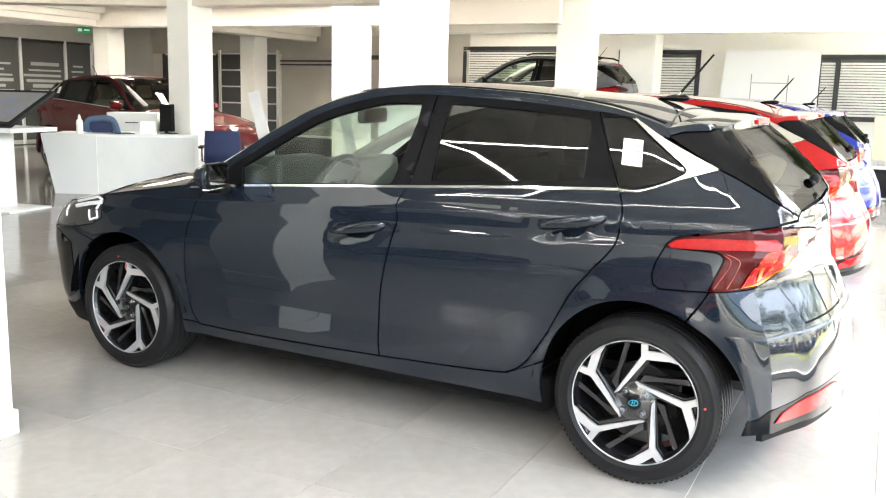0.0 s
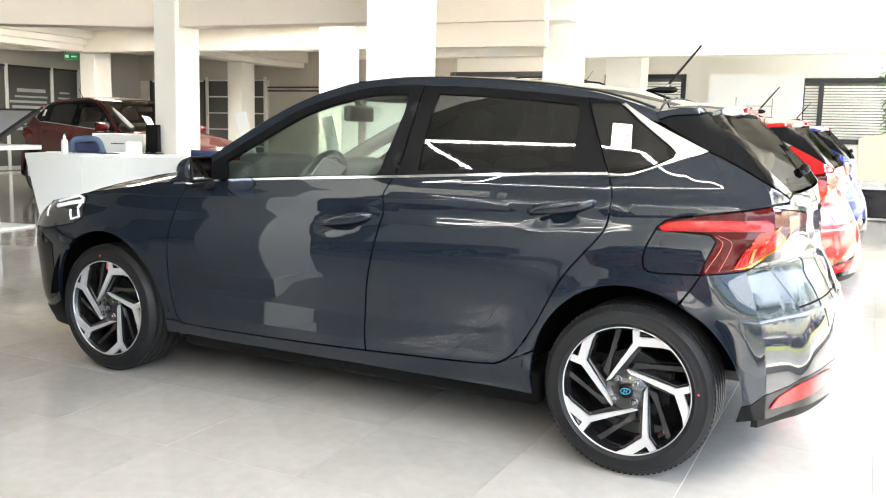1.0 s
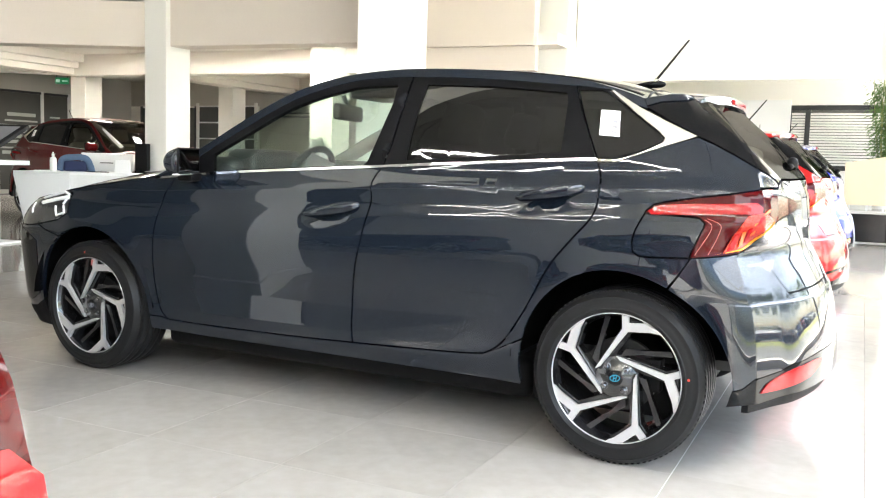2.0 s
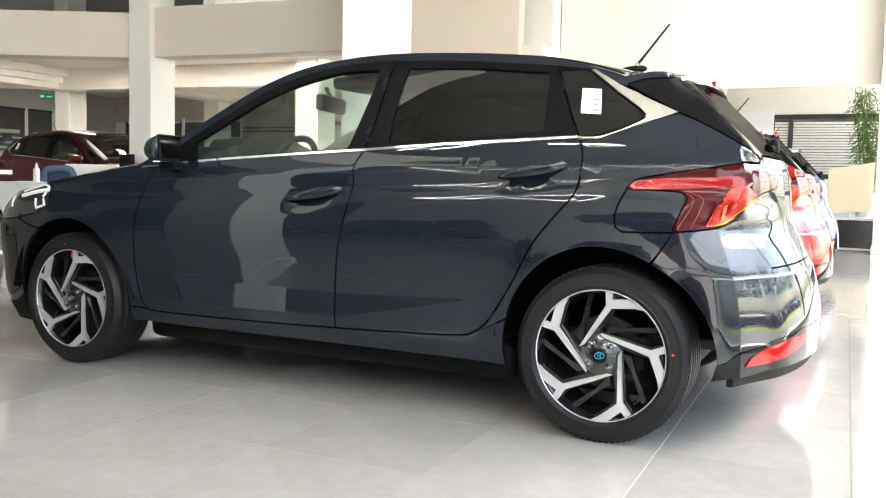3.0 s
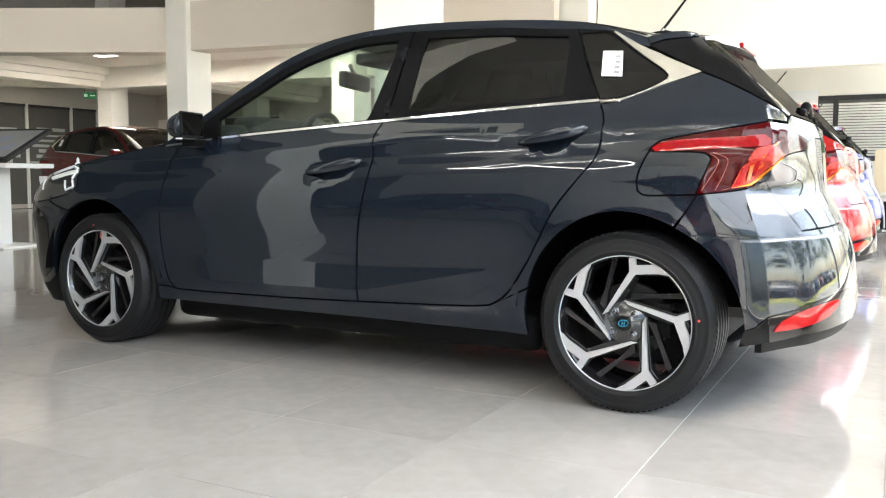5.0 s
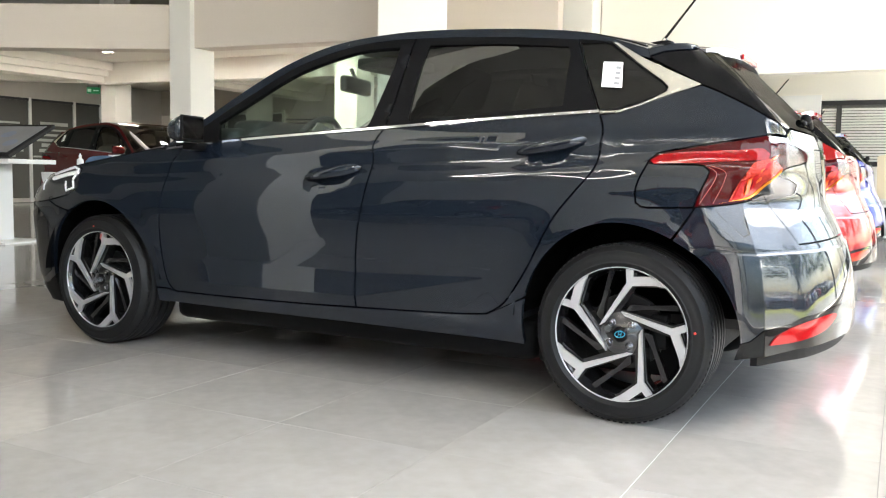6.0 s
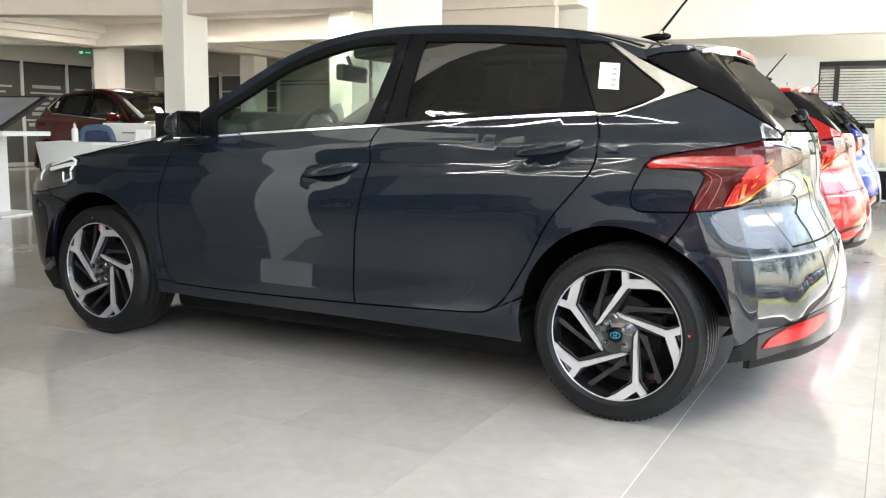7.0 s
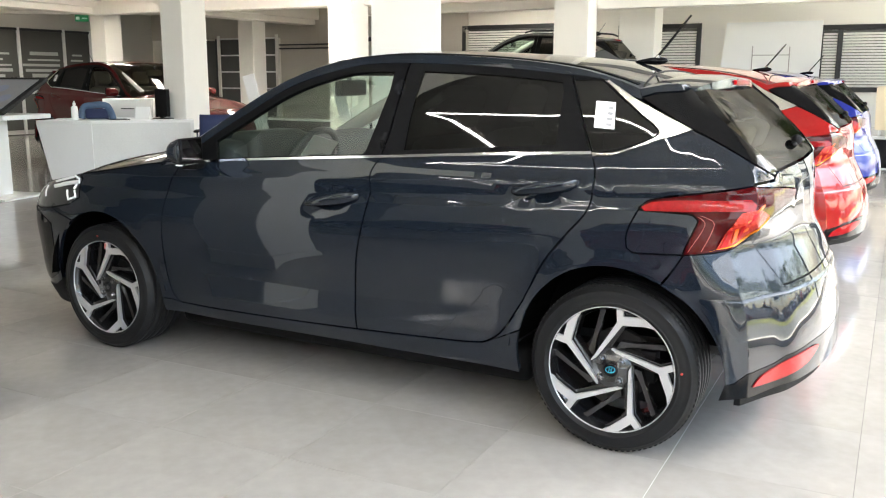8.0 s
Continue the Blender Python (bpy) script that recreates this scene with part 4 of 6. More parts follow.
def build_car(label, category="car", group="", body=None):
    body = body or PAINT
    car = thing("car", label, category, group)
    for fl in (False, True):
        s = -1 if fl else 1
        skin_part("front_door", P_FRONT_DOOR, body, car, fl, folds=DOOR_FOLDS)
        skin_part("rear_door", P_REAR_DOOR, body, car, fl, folds=DOOR_FOLDS)
        skin_part("quarter_panel", P_QUARTER, body, car, fl, folds=CREASES + FOLDS_UP)
        skin_part("fuel_flap" if not fl else "side_flap", P_FLAP, body, car, fl, gap=0.003)
        skin_part("front_fender", P_FENDER, body, car, fl, folds=CREASES)
        skin_part("sill", P_SILL, body, car, fl)
        skin_part("roof_rail", P_RAIL, body, car, fl, gap=0.0006)
        skin_part("front_bumper", P_FRONT_BUMPER, body, car, fl)
        skin_part("front_lip", P_FRONT_LIP, BLACK_PLASTIC, car, fl, gap=0.0, proud=0.004, depth=0.02, label="black lower lip of the front bumper")
        skin_part("front_vent", P_FRONT_VENT, GLOSS_TRIM, car, fl, gap=0.0, proud=0.003, depth=0.01, label="gloss black bumper insert")
        skin_part("rear_bumper", P_REAR_BUMPER, body, car, fl, gap=0.002, h=0.02, folds=LEDGE_FOLDS)
        skin_part("bumper_skirt", P_BUMPER_LOW, GLOSS_TRIM, car, fl, gap=0.001, h=0.02, label="gloss black lower bumper", folds=FOLDS)
        skin_part("rear_reflector", P_FOG, LAMP_RED, car, fl, gap=0.0, proud=0.005, depth=0.012, h=0.015, label="red bumper reflector")
        skin_part("tailgate", P_GATE, body, car, fl, gap=0.002, h=0.03)
        hl = skin_part("headlamp", P_HEADLAMP, LAMP_CLEAR, car, fl, gap=0.003, proud=0.002, h=0.02, label="smoked headlamp with bright light guides")
        for r, pts in ((0.007, ((-3.06, 0.812), (-2.915, 0.850), (-2.852, 0.838))), (0.011, ((-3.02, 0.790), (-2.925, 0.812), (-2.835, 0.826))), (0.006, ((-2.845, 0.822), (-2.835, 0.790))), (0.006, ((-2.885, 0.780), (-2.835, 0.735), (-2.782, 0.752), (-2.822, 0.782))), (0.005, ((-3.05, 0.735), (-3.12, 0.785)))):
            bm = bmesh.new()
            add_tube(bm, [mirror_s(side(u, z) + side_normal(u, z) * 0.003, s) for u, z in straight(pts, 0.03)], r, 6)
            part("light_guide", bm, GUIDE, hl, "bright angular light guide")
        bm = bmesh.new()
        add_tube(bm, [mirror_s(side(u, z) + side_normal(u, z) * 0.0005, s) for u, z in (HOOD_EDGE + HOOD_NOSE[1:])[::2]], 0.0035, 6)
        part("bonnet_joint", bm, BLACK_TRIM, car, "dark joint along the bonnet edge")
        tl = skin_part("tail_lamp", P_LAMP, LAMP_DARK, car, fl, gap=0.003, proud=0.003, h=0.015, label="dark red wrap-round tail lamp", folds=FOLDS_UP)
        skin_part("light_bar", P_LAMP_BAR, LAMP_BAR, tl, fl, gap=0.0, proud=0.007, depth=0.006, h=0.012, label="bright red light bar")
        skin_part("facet_panel", P_LAMP_FACETS, LAMP_LATTICE, tl, fl, gap=0.0, proud=0.006, depth=0.005, h=0.012, label="faceted red lens")
        # slanting prisms in the faceted lens
        for k in range(6):
            u0, z0 = 0.405 + 0.040 * k, 0.782 + 0.0145 * k + 0.002 * k * k
            rib = [(u0, z0), (u0 + 0.026, z0 + 0.009), (u0 + 0.062 - 0.004 * k, z0 + 0.066 - 0.009 * k), (u0 + 0.042 - 0.004 * k, z0 + 0.062 - 0.009 * k)]
            skin_part("lens_prism", rib, LAMP_ORANGE if k % 2 else LAMP_RED, tl, fl, gap=0.0, proud=0.009, depth=0.004, h=0.012, label="slanting bright lens prism")
        for pts in (((0.335, 0.884), (0.362, 0.868), (0.352, 0.838), (0.300, 0.765)), ((0.345, 0.888), (0.395, 0.870), (0.385, 0.835), (0.345, 0.768))):
            bm = bmesh.new()
            add_tube(bm, [mirror_s(side(u, z) + side_normal(u, z) * 0.0035, s) for u, z in curve(pts, 0.012)], 0.0013, 6)
            part("light_line", bm, LAMP_ROSE, tl, "thin pale red line in the lens")
        skin_part("amber_strip", P_LAMP_AMBER, LAMP_AMBER, tl, fl, gap=0.001, proud=0.0065, depth=0.005, h=0.012, label="amber indicator strip")
        skin_part("c_pillar_trim", P_CPILLAR, GLOSS_TRIM, car, fl, gap=0.001, h=0.02, folds=FOLDS_UP, label="gloss black pillar trim")
        skin_part("spoiler_side", P_SPOILER_SIDE, body, car, fl, gap=0.0008, h=0.02)
        skin_part("front_window_frame", P_FRONT_FRAME, BLACK_TRIM, car, fl, gap=0.001, h=0.03, holes=[FRONT_PANE], depth=0.02, label="satin black window frame")
        skin_part("rear_window_frame", P_REAR_FRAME, BLACK_TRIM, car, fl, gap=0.001, h=0.03, holes=[REAR_PANE], depth=0.02, label="satin black window frame")
        skin_part("quarter_window_frame", P_QUARTER_FRAME, BLACK_TRIM, car, fl, gap=0.0005, h=0.03, holes=[QUARTER_PANE], depth=0.015, label="black frame of the small rear side window")
        skin_part("front_window", FRONT_PANE, GLASS_CLEAR, car, fl, gap=-0.003, proud=-0.006, depth=0, h=0.05, label="clear pale green side glass")
        skin_part("rear_window", REAR_PANE, GLASS_DARK, car, fl, gap=-0.003, proud=-0.006, depth=0, h=0.05, label="dark tinted side glass")
        skin_part("quarter_window", QUARTER_PANE, GLASS_DARK, car, fl, gap=-0.003, proud=-0.004, depth=0, h=0.05, label="dark tinted small window")
        skin_part("chrome_flag", P_FLAG, CHROME_SATIN, car, fl, gap=0.0, proud=0.004, depth=0.008, h=0.02, label="satin chrome window surround")
        strip = loop([(u, z - 0.004) for u, z in between(BELT, -2.30, -0.076)], [(u, z + 0.006) for u, z in between(BELT, -2.30, -0.076)][::-1])
        skin_part("belt_trim", strip, CHROME, car, fl, gap=0.0, proud=0.004, depth=0.008, label="bright chrome strip below the windows")
        sticker = skin_part("paper_label", straight([(-0.041, 1.255), (0.055, 1.250), (0.031, 1.157), (-0.060, 1.162), (-0.041, 1.255)], 0.03)[:-1], PAPER, car, fl, gap=0.0, proud=0.003, depth=0.001, h=0.03, label="white printed paper on the small window")
        for k in range(4):
            zz = 1.236 - 0.019 * k
            bar = [(0.018 - 0.007 * k, zz), (0.041 - 0.006 * k, zz - 0.002), (0.039 - 0.006 * k, zz - 0.012), (0.016 - 0.007 * k, zz - 0.010)]
            skin_part("printed_bar", bar, INK, sticker, fl, gap=0.0, proud=0.0036, depth=0.0004, h=0.03)
        # dark structure behind the joints
        bm = bmesh.new()
        nu, nz = 120, 24
        grid = {}
        for i in range(nu + 1):
            for j in range(nz + 1):
                u = U_FRONT + (U_REAR - U_FRONT) * i / nu
                z = 0.25 + 0.69 * j / nz
                n = side_normal(u, z)
                p = side(u, z) - n * 0.03
                if min(math.hypot(p.x, p.z - AXLE_Z), math.hypot(p.x + BASE, p.z - AXLE_Z)) > 0.395 and not (u < -3.0 and z > 0.80) and not (-3.0 < u < -2.3 and z > 0.85):
                    grid[i, j] = bm.verts.new((p.x, p.y * s, p.z))
        for i in range(nu):
            for j in range(nz):
                q = [(i, j), (i + 1, j), (i + 1, j + 1), (i, j + 1)]
                if all(k in grid for k in q):
                    bm.faces.new([grid[k] for k in (q if not fl else q[::-1])])
        part("inner_shell", bm, BLACK_PLASTIC, car, "black inner structure")
        # wheel housing
        for ax in (0.0, -BASE):
            bm = bmesh.new()
            n = 28
            rings = []
            for k in range(n + 1):
                a = radians(4 + 172 * k / n)
                rings.append([bm.verts.new((ax + 0.40 * math.cos(a), y * s, AXLE_Z + 0.405 * math.sin(a))) for y in (-0.835, -0.45)])
            for k in range(n):
                bm.faces.new((rings[k][0], rings[k + 1][0], rings[k + 1][1], rings[k][1]))
            bm.faces.new([r[1] for r in rings])
            part("wheel_housing", bm, HOUSING, car, "black wheel housing")
            build_wheel(car, ax, fl)
        # door grips
        for gu, gz in GRIPS:
            p = side(gu, gz)
            bm = bmesh.new()
            n, k = 24, 10
            ring = []
            for i in range(n + 1):
                a = -1 + 2 * i / n
                half = max(0.0, 1 - abs(a) ** 2.4)
                hh = 0.005 + (0.0180 + 0.007 * a) * half ** 0.6
                dd = 0.003 + 0.012 * half ** 0.5
                out = 0.030 * half ** 0.5 - 0.004
                q = skin(gu + a * 0.138, gz + 0.010 + a * 0.024)
                q = Vector(q)
                ring.append([bm.verts.new((q.x, (q.y - out - dd * math.cos(t)) * s, q.z + hh * math.sin(t))) for t in (2 * math.pi * j / k for j in range(k))])
            for i in range(n):
                for j in range(k):
                    bm.faces.new((ring[i][j], ring[i + 1][j], ring[i + 1][(j + 1) % k], ring[i][(j + 1) % k]))
            bm.faces.new(ring[0])
            bm.faces.new(ring[-1][::-1])
            bmesh.ops.recalc_face_normals(bm, faces=bm.faces)
            part("door_handle", bm, body, car, "body-coloured door handle", smooth=True)
        # mirror
        mir = new("side_mirror")
        mir.parent = car
        mir.matrix_basis = Matrix.Translation((-1.908, -0.940 * s, 1.025)) @ Matrix.Rotation(radians(13 * s), 4, "Z") @ Matrix.Diagonal((1, s, 1, 1))
        bm = bmesh.new()
        add_box(bm, (-0.065, -0.100, -0.066), (0.040, 0.100, 0.062), 0.0)
        for v in bm.verts:
            if v.co.x < 0:
                v.co.y = v.co.y * 0.72 + 0.012
                v.co.z = v.co.z * 0.62 - 0.008
            if v.co.z > 0:
                v.co.y *= 0.93
        bmesh.ops.bevel(bm, geom=list(bm.edges), offset=0.040, segments=5, affect="EDGES", profile=0.5)
        if fl:
            bmesh.ops.reverse_faces(bm, faces=bm.faces)
        part("mirror_shell", bm, body, mir, "body-coloured mirror shell", smooth=True)
        bm = bmesh.new()
        add_box(bm, (0.0385, -0.080, -0.046), (0.0425, 0.080, 0.046), 0.0018)
        part("mirror_glass", bm, MIRROR, mir, "mirror glass")
        bm = bmesh.new()
        add_box(bm, (0.030, -0.087, -0.053), (0.0405, 0.087, 0.053), 0.004)
        part("mirror_rim", bm, BLACK_TRIM, mir)
        bm = bmesh.new()
        add_box(bm, (-0.045, 0.045, -0.092), (0.025, 0.20, -0.056), 0.012)
        part("mirror_foot", bm, BLACK_TRIM, mir)
        bm = bmesh.new()
        add_box(bm, (0.0, -0.07, -0.064), (0.036, 0.055, -0.058), 0.003)
        part("mirror_trim", bm, CHROME, mir, "bright strip below the mirror")

        # pale inner lining of the driver-side front pillar
        if fl:
            bm = bmesh.new()
            add_tube(bm, [(x, -s * y, z) for x, y, z in ((-2.16, 0.60, 1.01), (-1.97, 0.60, 1.115), (-1.80, 0.59, 1.20), (-1.60, 0.57, 1.285), (-1.40, 0.55, 1.345))], 0.042, 8)
            part("pillar_lining", bm, CABIN_PALE, car, "pale inner lining of the front pillar", smooth=True)

    # across the car
    roof = loft_part("roof", [p for p in TOP_EDGE if p[0] > -1.39], [(0, -0.10), (0.3, -0.03), (1, 0.06)], [(0, 0.028), (0.4, 0.028), (1, 0.036)], body, car, label="painted roof panel", power=2.3)
    for v0, v1 in ((-0.945, -0.915), (0.915, 0.945)):
        loft_part("roof_moulding", [p for p in TOP_EDGE if -1.36 < p[0] < 0.17], [(0, -0.10), (0.3, -0.03), (1, 0.05)], [(0, 0.028), (0.4, 0.028), (1, 0.036)], BLACK_TRIM, car, rows=40, cols=2, v0=v0, v1=v1, thick=0.006, lift=0.003, label="black roof gutter strip", power=2.3)
    loft_part("windscreen", [p for p in TOP_EDGE if p[0] < -1.36], [(0, -0.24), (1, -0.10)], [(0, 0.0), (1, 0.030)], GLASS_CLEAR, car, thick=0.0, label="pale green windscreen")
    loft_part("bonnet", HOOD_EDGE + HOOD_NOSE[1:], [(0, -0.20), (0.5, -0.13), (1, -0.02)], [(0, 0.065), (0.3, 0.062), (0.55, 0.035), (1, 0.005)], body, car, label="long painted bonnet", power=2.3)
    bm = bmesh.new()
    rows = []
    for i in range(25):
        z = 1.302 - 0.275 * i / 24
        u0 = lerp_table([(1.00, 0.792), (1.036, 0.777), (1.154, 0.684), (1.302, 0.540)], z)
        half = [side(u0 + (U_REAR - u0) * j / 20, z) for j in range(21)]
        rows.append([bm.verts.new((p.x - 0.004, p.y, p.z)) for p in half] + [bm.verts.new((p.x - 0.004, -p.y, p.z)) for p in half[-2::-1]])
    for p, q in zip(rows, rows[1:]):
        for j in range(40):
            bm.faces.new((p[j], p[j + 1], q[j + 1], q[j]))
    bmesh.ops.recalc_face_normals(bm, faces=bm.faces)
    part("rear_window_pane", bm, GLASS_REAR, car, "sloping rear window", smooth=True)
    # spoiler over the rear window
    bm = bmesh.new()
    rows = []
    for v in [-1 + 2 * i / 24 for i in range(25)]:
        w = 1 - abs(v) ** 2.3
        e0 = side(0.197, 1.299)
        x0, z0 = e0.x + 0.06 * w, 1.299 + 0.055 * w
        y = v * abs(e0.y)
        x1 = 0.185 + 0.052 * w
        z1 = 1.302 + 0.036 * w ** 0.8
        y1 = v * 0.545
        rows.append([bm.verts.new(p) for p in ((x0, y, z0), ((x0 + x1) / 2, (y + y1) / 2, (z0 + z1) / 2 + 0.006), (x1, y1, z1), (x1 + 0.004, y1 * 0.995, z1 - 0.030), (x1 - 0.025, y1 * 0.98, z1 - 0.052), (x0, y * 0.97, z0 - 0.05))])
    for a, b in zip(rows, rows[1:]):
        for j in range(6):
            bm.faces.new((a[j], b[j], b[(j + 1) % 6], a[(j + 1) % 6]))
    bm.faces.new(rows[0])
    bm.faces.new(rows[-1][::-1])
    bmesh.ops.recalc_face_normals(bm, faces=bm.faces)
    sp = part("spoiler", bm, body, car, "painted roof-end spoiler", smooth=True)
    sp.data.set_sharp_from_angle(angle=radians(40))
    box_part("brake_light", (0.215, -0.15, 1.312), (0.2455, 0.15, 1.331), LAMP_RED, sp, 0.004)
    # aerial
    bm = bmesh.new()
    ball(bm, (-0.135, 0, 1.409), (0.070, 0.024, 0.020))
    for v in bm.verts:
        k = (v.co.x + 0.205) / 0.14
        v.co.y *= 0.35 + 0.65 * k
        v.co.z = 1.405 + (v.co.z - 1.405) * (0.35 + 0.75 * k)
    ae = part("aerial_base", bm, GLOSS_TRIM, car, "black aerial base", smooth=True)
    part("aerial_rod", tube([(-0.118, 0, 1.415), (0.022, 0, 1.592)], 0.0062, 8, r_end=0.0042), BLACK_PLASTIC, ae, "thin black rod aerial")
    part("aerial_collar", tube([(-0.112, 0, 1.418), (-0.102, 0, 1.432)], 0.0105, 12), CHROME_SATIN, ae, "bright collar of the aerial")
    # rear wiper
    hub = side(U_REAR, 1.088)
    wp = part("rear_wiper", tube([(hub.x + 0.026, 0.10, 1.095), (hub.x + 0.022, 0.20, 1.090), (hub.x + 0.004, 0.42, 1.075)], 0.007, 8), BLACK_PLASTIC, car, "black rear wiper")
    bm = ball(bmesh.new(), (hub.x + 0.014, 0.10, 1.092), (0.022, 0.022, 0.022))
    ball(bm, (hub.x + 0.008, 0.075, 1.075), (0.014, 0.020, 0.012))
    part("wiper_hub", bm, BLACK_PLASTIC, wp)
    # joint between roof and tailgate
    me = roof.data
    tree = BVHTree.FromPolygons([v.co for v in me.vertices], [tuple(p.vertices) for p in me.polygons])
    line = []
    for i in range(41):
        v = -0.985 + 1.97 * i / 40
        x, y = 0.014 - 0.05 * (1 - v * v), v * 0.62
        hit = tree.ray_cast(Vector((x, y, 2.0)), Vector((0, 0, -1)))[0]
        if hit:
            line.append((x, y, hit.z - 0.0005))
    part("gate_joint", tube(line, 0.0045, 6), BLACK_TRIM, car, "dark joint between roof and tailgate")
    # floor pan and front grille
    # floor and rear pan made low and wide to block light beneath the car
    box_part("floor_pan", (-2.25, -0.68, 0.138), (-0.37, 0.68, 0.30), BLACK_PLASTIC, car, 0.06)
    box_part("rear_pan", (-0.37, -0.66, 0.145), (0.20, 0.66, 0.30), BLACK_PLASTIC, car, 0.02)
    box_part("front_pan", (-3.1, -0.50, 0.185), (-2.2, 0.50, 0.30), BLACK_PLASTIC, car, 0.02)
    # cabin
    box_part("cabin_floor", (-2.2, -0.66, 0.27), (-0.44, 0.66, 0.36), CABIN, car, 0.0)
    box_part("boot_floor", (-0.44, -0.44, 0.302), (0.35, 0.44, 0.36), CABIN, car, 0.0)
    bm = bmesh.new()
    add_box(bm, (-2.42, -0.66, 0.62), (-2.0, 0.66, 0.965), 0.06, None, 3)
    add_box(bm, (-2.10, -0.64, 0.70), (-1.88, 0.64, 1.045), 0.06, None, 3)
    add_box(bm, (-2.00, -0.56, 0.80), (-1.82, -0.16, 1.085), 0.05, None, 3)
    part("dashboard", bm, CABIN, car, "dark dashboard with binnacle", smooth=True)
    sw = Matrix.Translation((-1.66, -0.36, 0.93)) @ Matrix.Rotation(radians(-66), 4, "Y")
    bm = tube([sw @ Vector((0.18 * math.cos(a), 0.18 * math.sin(a), 0)) for a in (2 * math.pi * i / 36 for i in range(36))], 0.016, 10, closed=True)
    add_box(bm, (-0.05, -0.07, -0.025), (0.06, 0.07, 0.02), 0.02, sw)
    add_box(bm, (-0.02, -0.18, -0.01), (0.02, 0.18, 0.01), 0.008, sw)
    part("steering_wheel", bm, CABIN, car, "dark steering wheel", smooth=True)
    cover = Matrix.Translation((-1.62, -0.33, 0.95)) @ Matrix.Rotation(radians(-58), 4, "Y") @ Matrix.Rotation(radians(14), 4, "Z")
    box_part("plastic_cover", (-0.10, -0.15, 0.022), (0.10, 0.09, 0.026), SEAT, car, 0.001, cover, "pale plastic sheet over the steering wheel")
    for y in (-0.36, 0.36):
        build_seat(car, -1.13, y)
    box_part("rear_seat", (-0.42, -0.42, 0.38), (0.10, 0.42, 0.56), SEAT, car, 0.06)
    rb = Matrix.Translation((0.02, 0, 0.5)) @ Matrix.Rotation(radians(20), 4, "Y")
    box_part("rear_backrest", (-0.06, -0.42, 0.0), (0.08, 0.42, 0.58), SEAT, car, 0.06, rb)
    for y in (-0.36, 0.0, 0.36):
        box_part("rear_headrest", (-0.05, y - 0.11, 0.58), (0.05, y + 0.11, 0.70), SEAT, car, 0.04, rb)
    box_part("parcel_shelf", (0.14, -0.56, 0.94), (0.46, 0.56, 0.965), CABIN, car, 0.005)
    im = Matrix.Translation((-1.67, 0.0, 1.285)) @ Matrix.Rotation(radians(12), 4, "Z")
    box_part("inside_mirror", (-0.022, -0.165, -0.040), (0.022, 0.165, 0.040), CABIN, car, 0.018, im, "dark inside mirror")
    part("mirror_stalk", tube([(-1.67, 0, 1.31), (-1.70, 0, 1.37)], 0.012, 8), CABIN, car)
    box_part("roof_console", (-1.56, -0.16, 1.345), (-1.30, 0.16, 1.40), CABIN, car, 0.02, None, "dark roof console with sun visors")
    loft_part("headliner", [(u, z - 0.02) for u, z in TOP_EDGE if p_in(u)], [(0, -0.10), (1, 0.0)], [(0, 0.02), (1, 0.03)], CABIN_PALE, car, thick=0.0)
    return car


def p_in(u):
    return -1.38 < u < 0.10


hatch = build_car("dark slate-blue hatchback with chrome window line on showroom tiles", "car", "parked hatchbacks")
hatch.matrix_basis = pose(0, CAR_Y, 0)


def repaint(car, color, front_glass=None):
    for o in car.children_recursive:
        if front_glass and o.type == "MESH" and o.data.materials[0] == GLASS_CLEAR:
            o.material_slots[0].link = "OBJECT"
            o.material_slots[0].material = front_glass
        if o.type == "MESH" and o.data.materials[0] == PAINT:
            o.material_slots[0].link = "OBJECT"
            o.material_slots[0].material = color
    return car


red_hatch = repaint(copy_thing(hatch, pose(-0.06, 3.28, 0)), PAINT_RED)
red_hatch["label"] = "bright red hatchback parked beside the dark one"
blue_hatch = repaint(copy_thing(hatch, pose(-0.11, 6.5, 0)), PAINT_BLUE)
blue_hatch["label"] = "bright blue hatchback at the end of the row"

# ---- other cars ----
red_saloon = repaint(copy_thing(hatch, pose(-11.62, 6.74, 0, 0, 0, 173)), PAINT_DEEP_RED, GLASS_REAR)
red_saloon.scale = (1.03, 1.0, 1.10)
red_saloon["label"] = "deep red hatchback standing behind the white desk"
platform_car = repaint(copy_thing(hatch, pose(-4.45, 12.35, 0.5)), PAINT_GREY)
platform_car.scale = (1.10, 1.0, 1.17)
platform_car["label"] = "grey sport utility car on the raised platform"
for y in (-0.50, 0.50):
    part("roof_bar", tube([(-1.25, y, 1.445), (-1.12, y, 1.475), (-0.4, y, 1.468), (0.0, y, 1.435), (0.1, y, 1.40)], 0.014, 8), BLACK_PLASTIC, platform_car, "black roof bar")
near_red = repaint(copy_thing(hatch, pose(-0.24, -4.00, 0, 0, 0, 90)), PAINT_DEEP_RED)
near_red["label"] = "deep red hatchback parked square to the dark one"
far_dark = copy_thing(hatch, pose(-5.2, -10.9, 0))
far_dark["label"] = "dark hatchback standing by the pale south wall"

# ---- platform at the back ----
structure("platform", boxes(((-12.0, 11.1, 0.03), (XE, YN, 0.485))), BLACK_GLOSS, "raised platform with a gloss black front")
structure("platform_edge", boxes(((-12.0, 11.085, 0.46), (XE, 11.25, 0.50)), ((-12.0, 11.08, 0.0), (XE, 11.12, 0.03)), bevel=0.004), DESK_WHITE, "white edging of the platform")
structure("platform_top", boxes(((-12.0, 11.25, 0.485), (XE, YN, 0.498))), TILE_FAR, "grey tiled top of the platform")


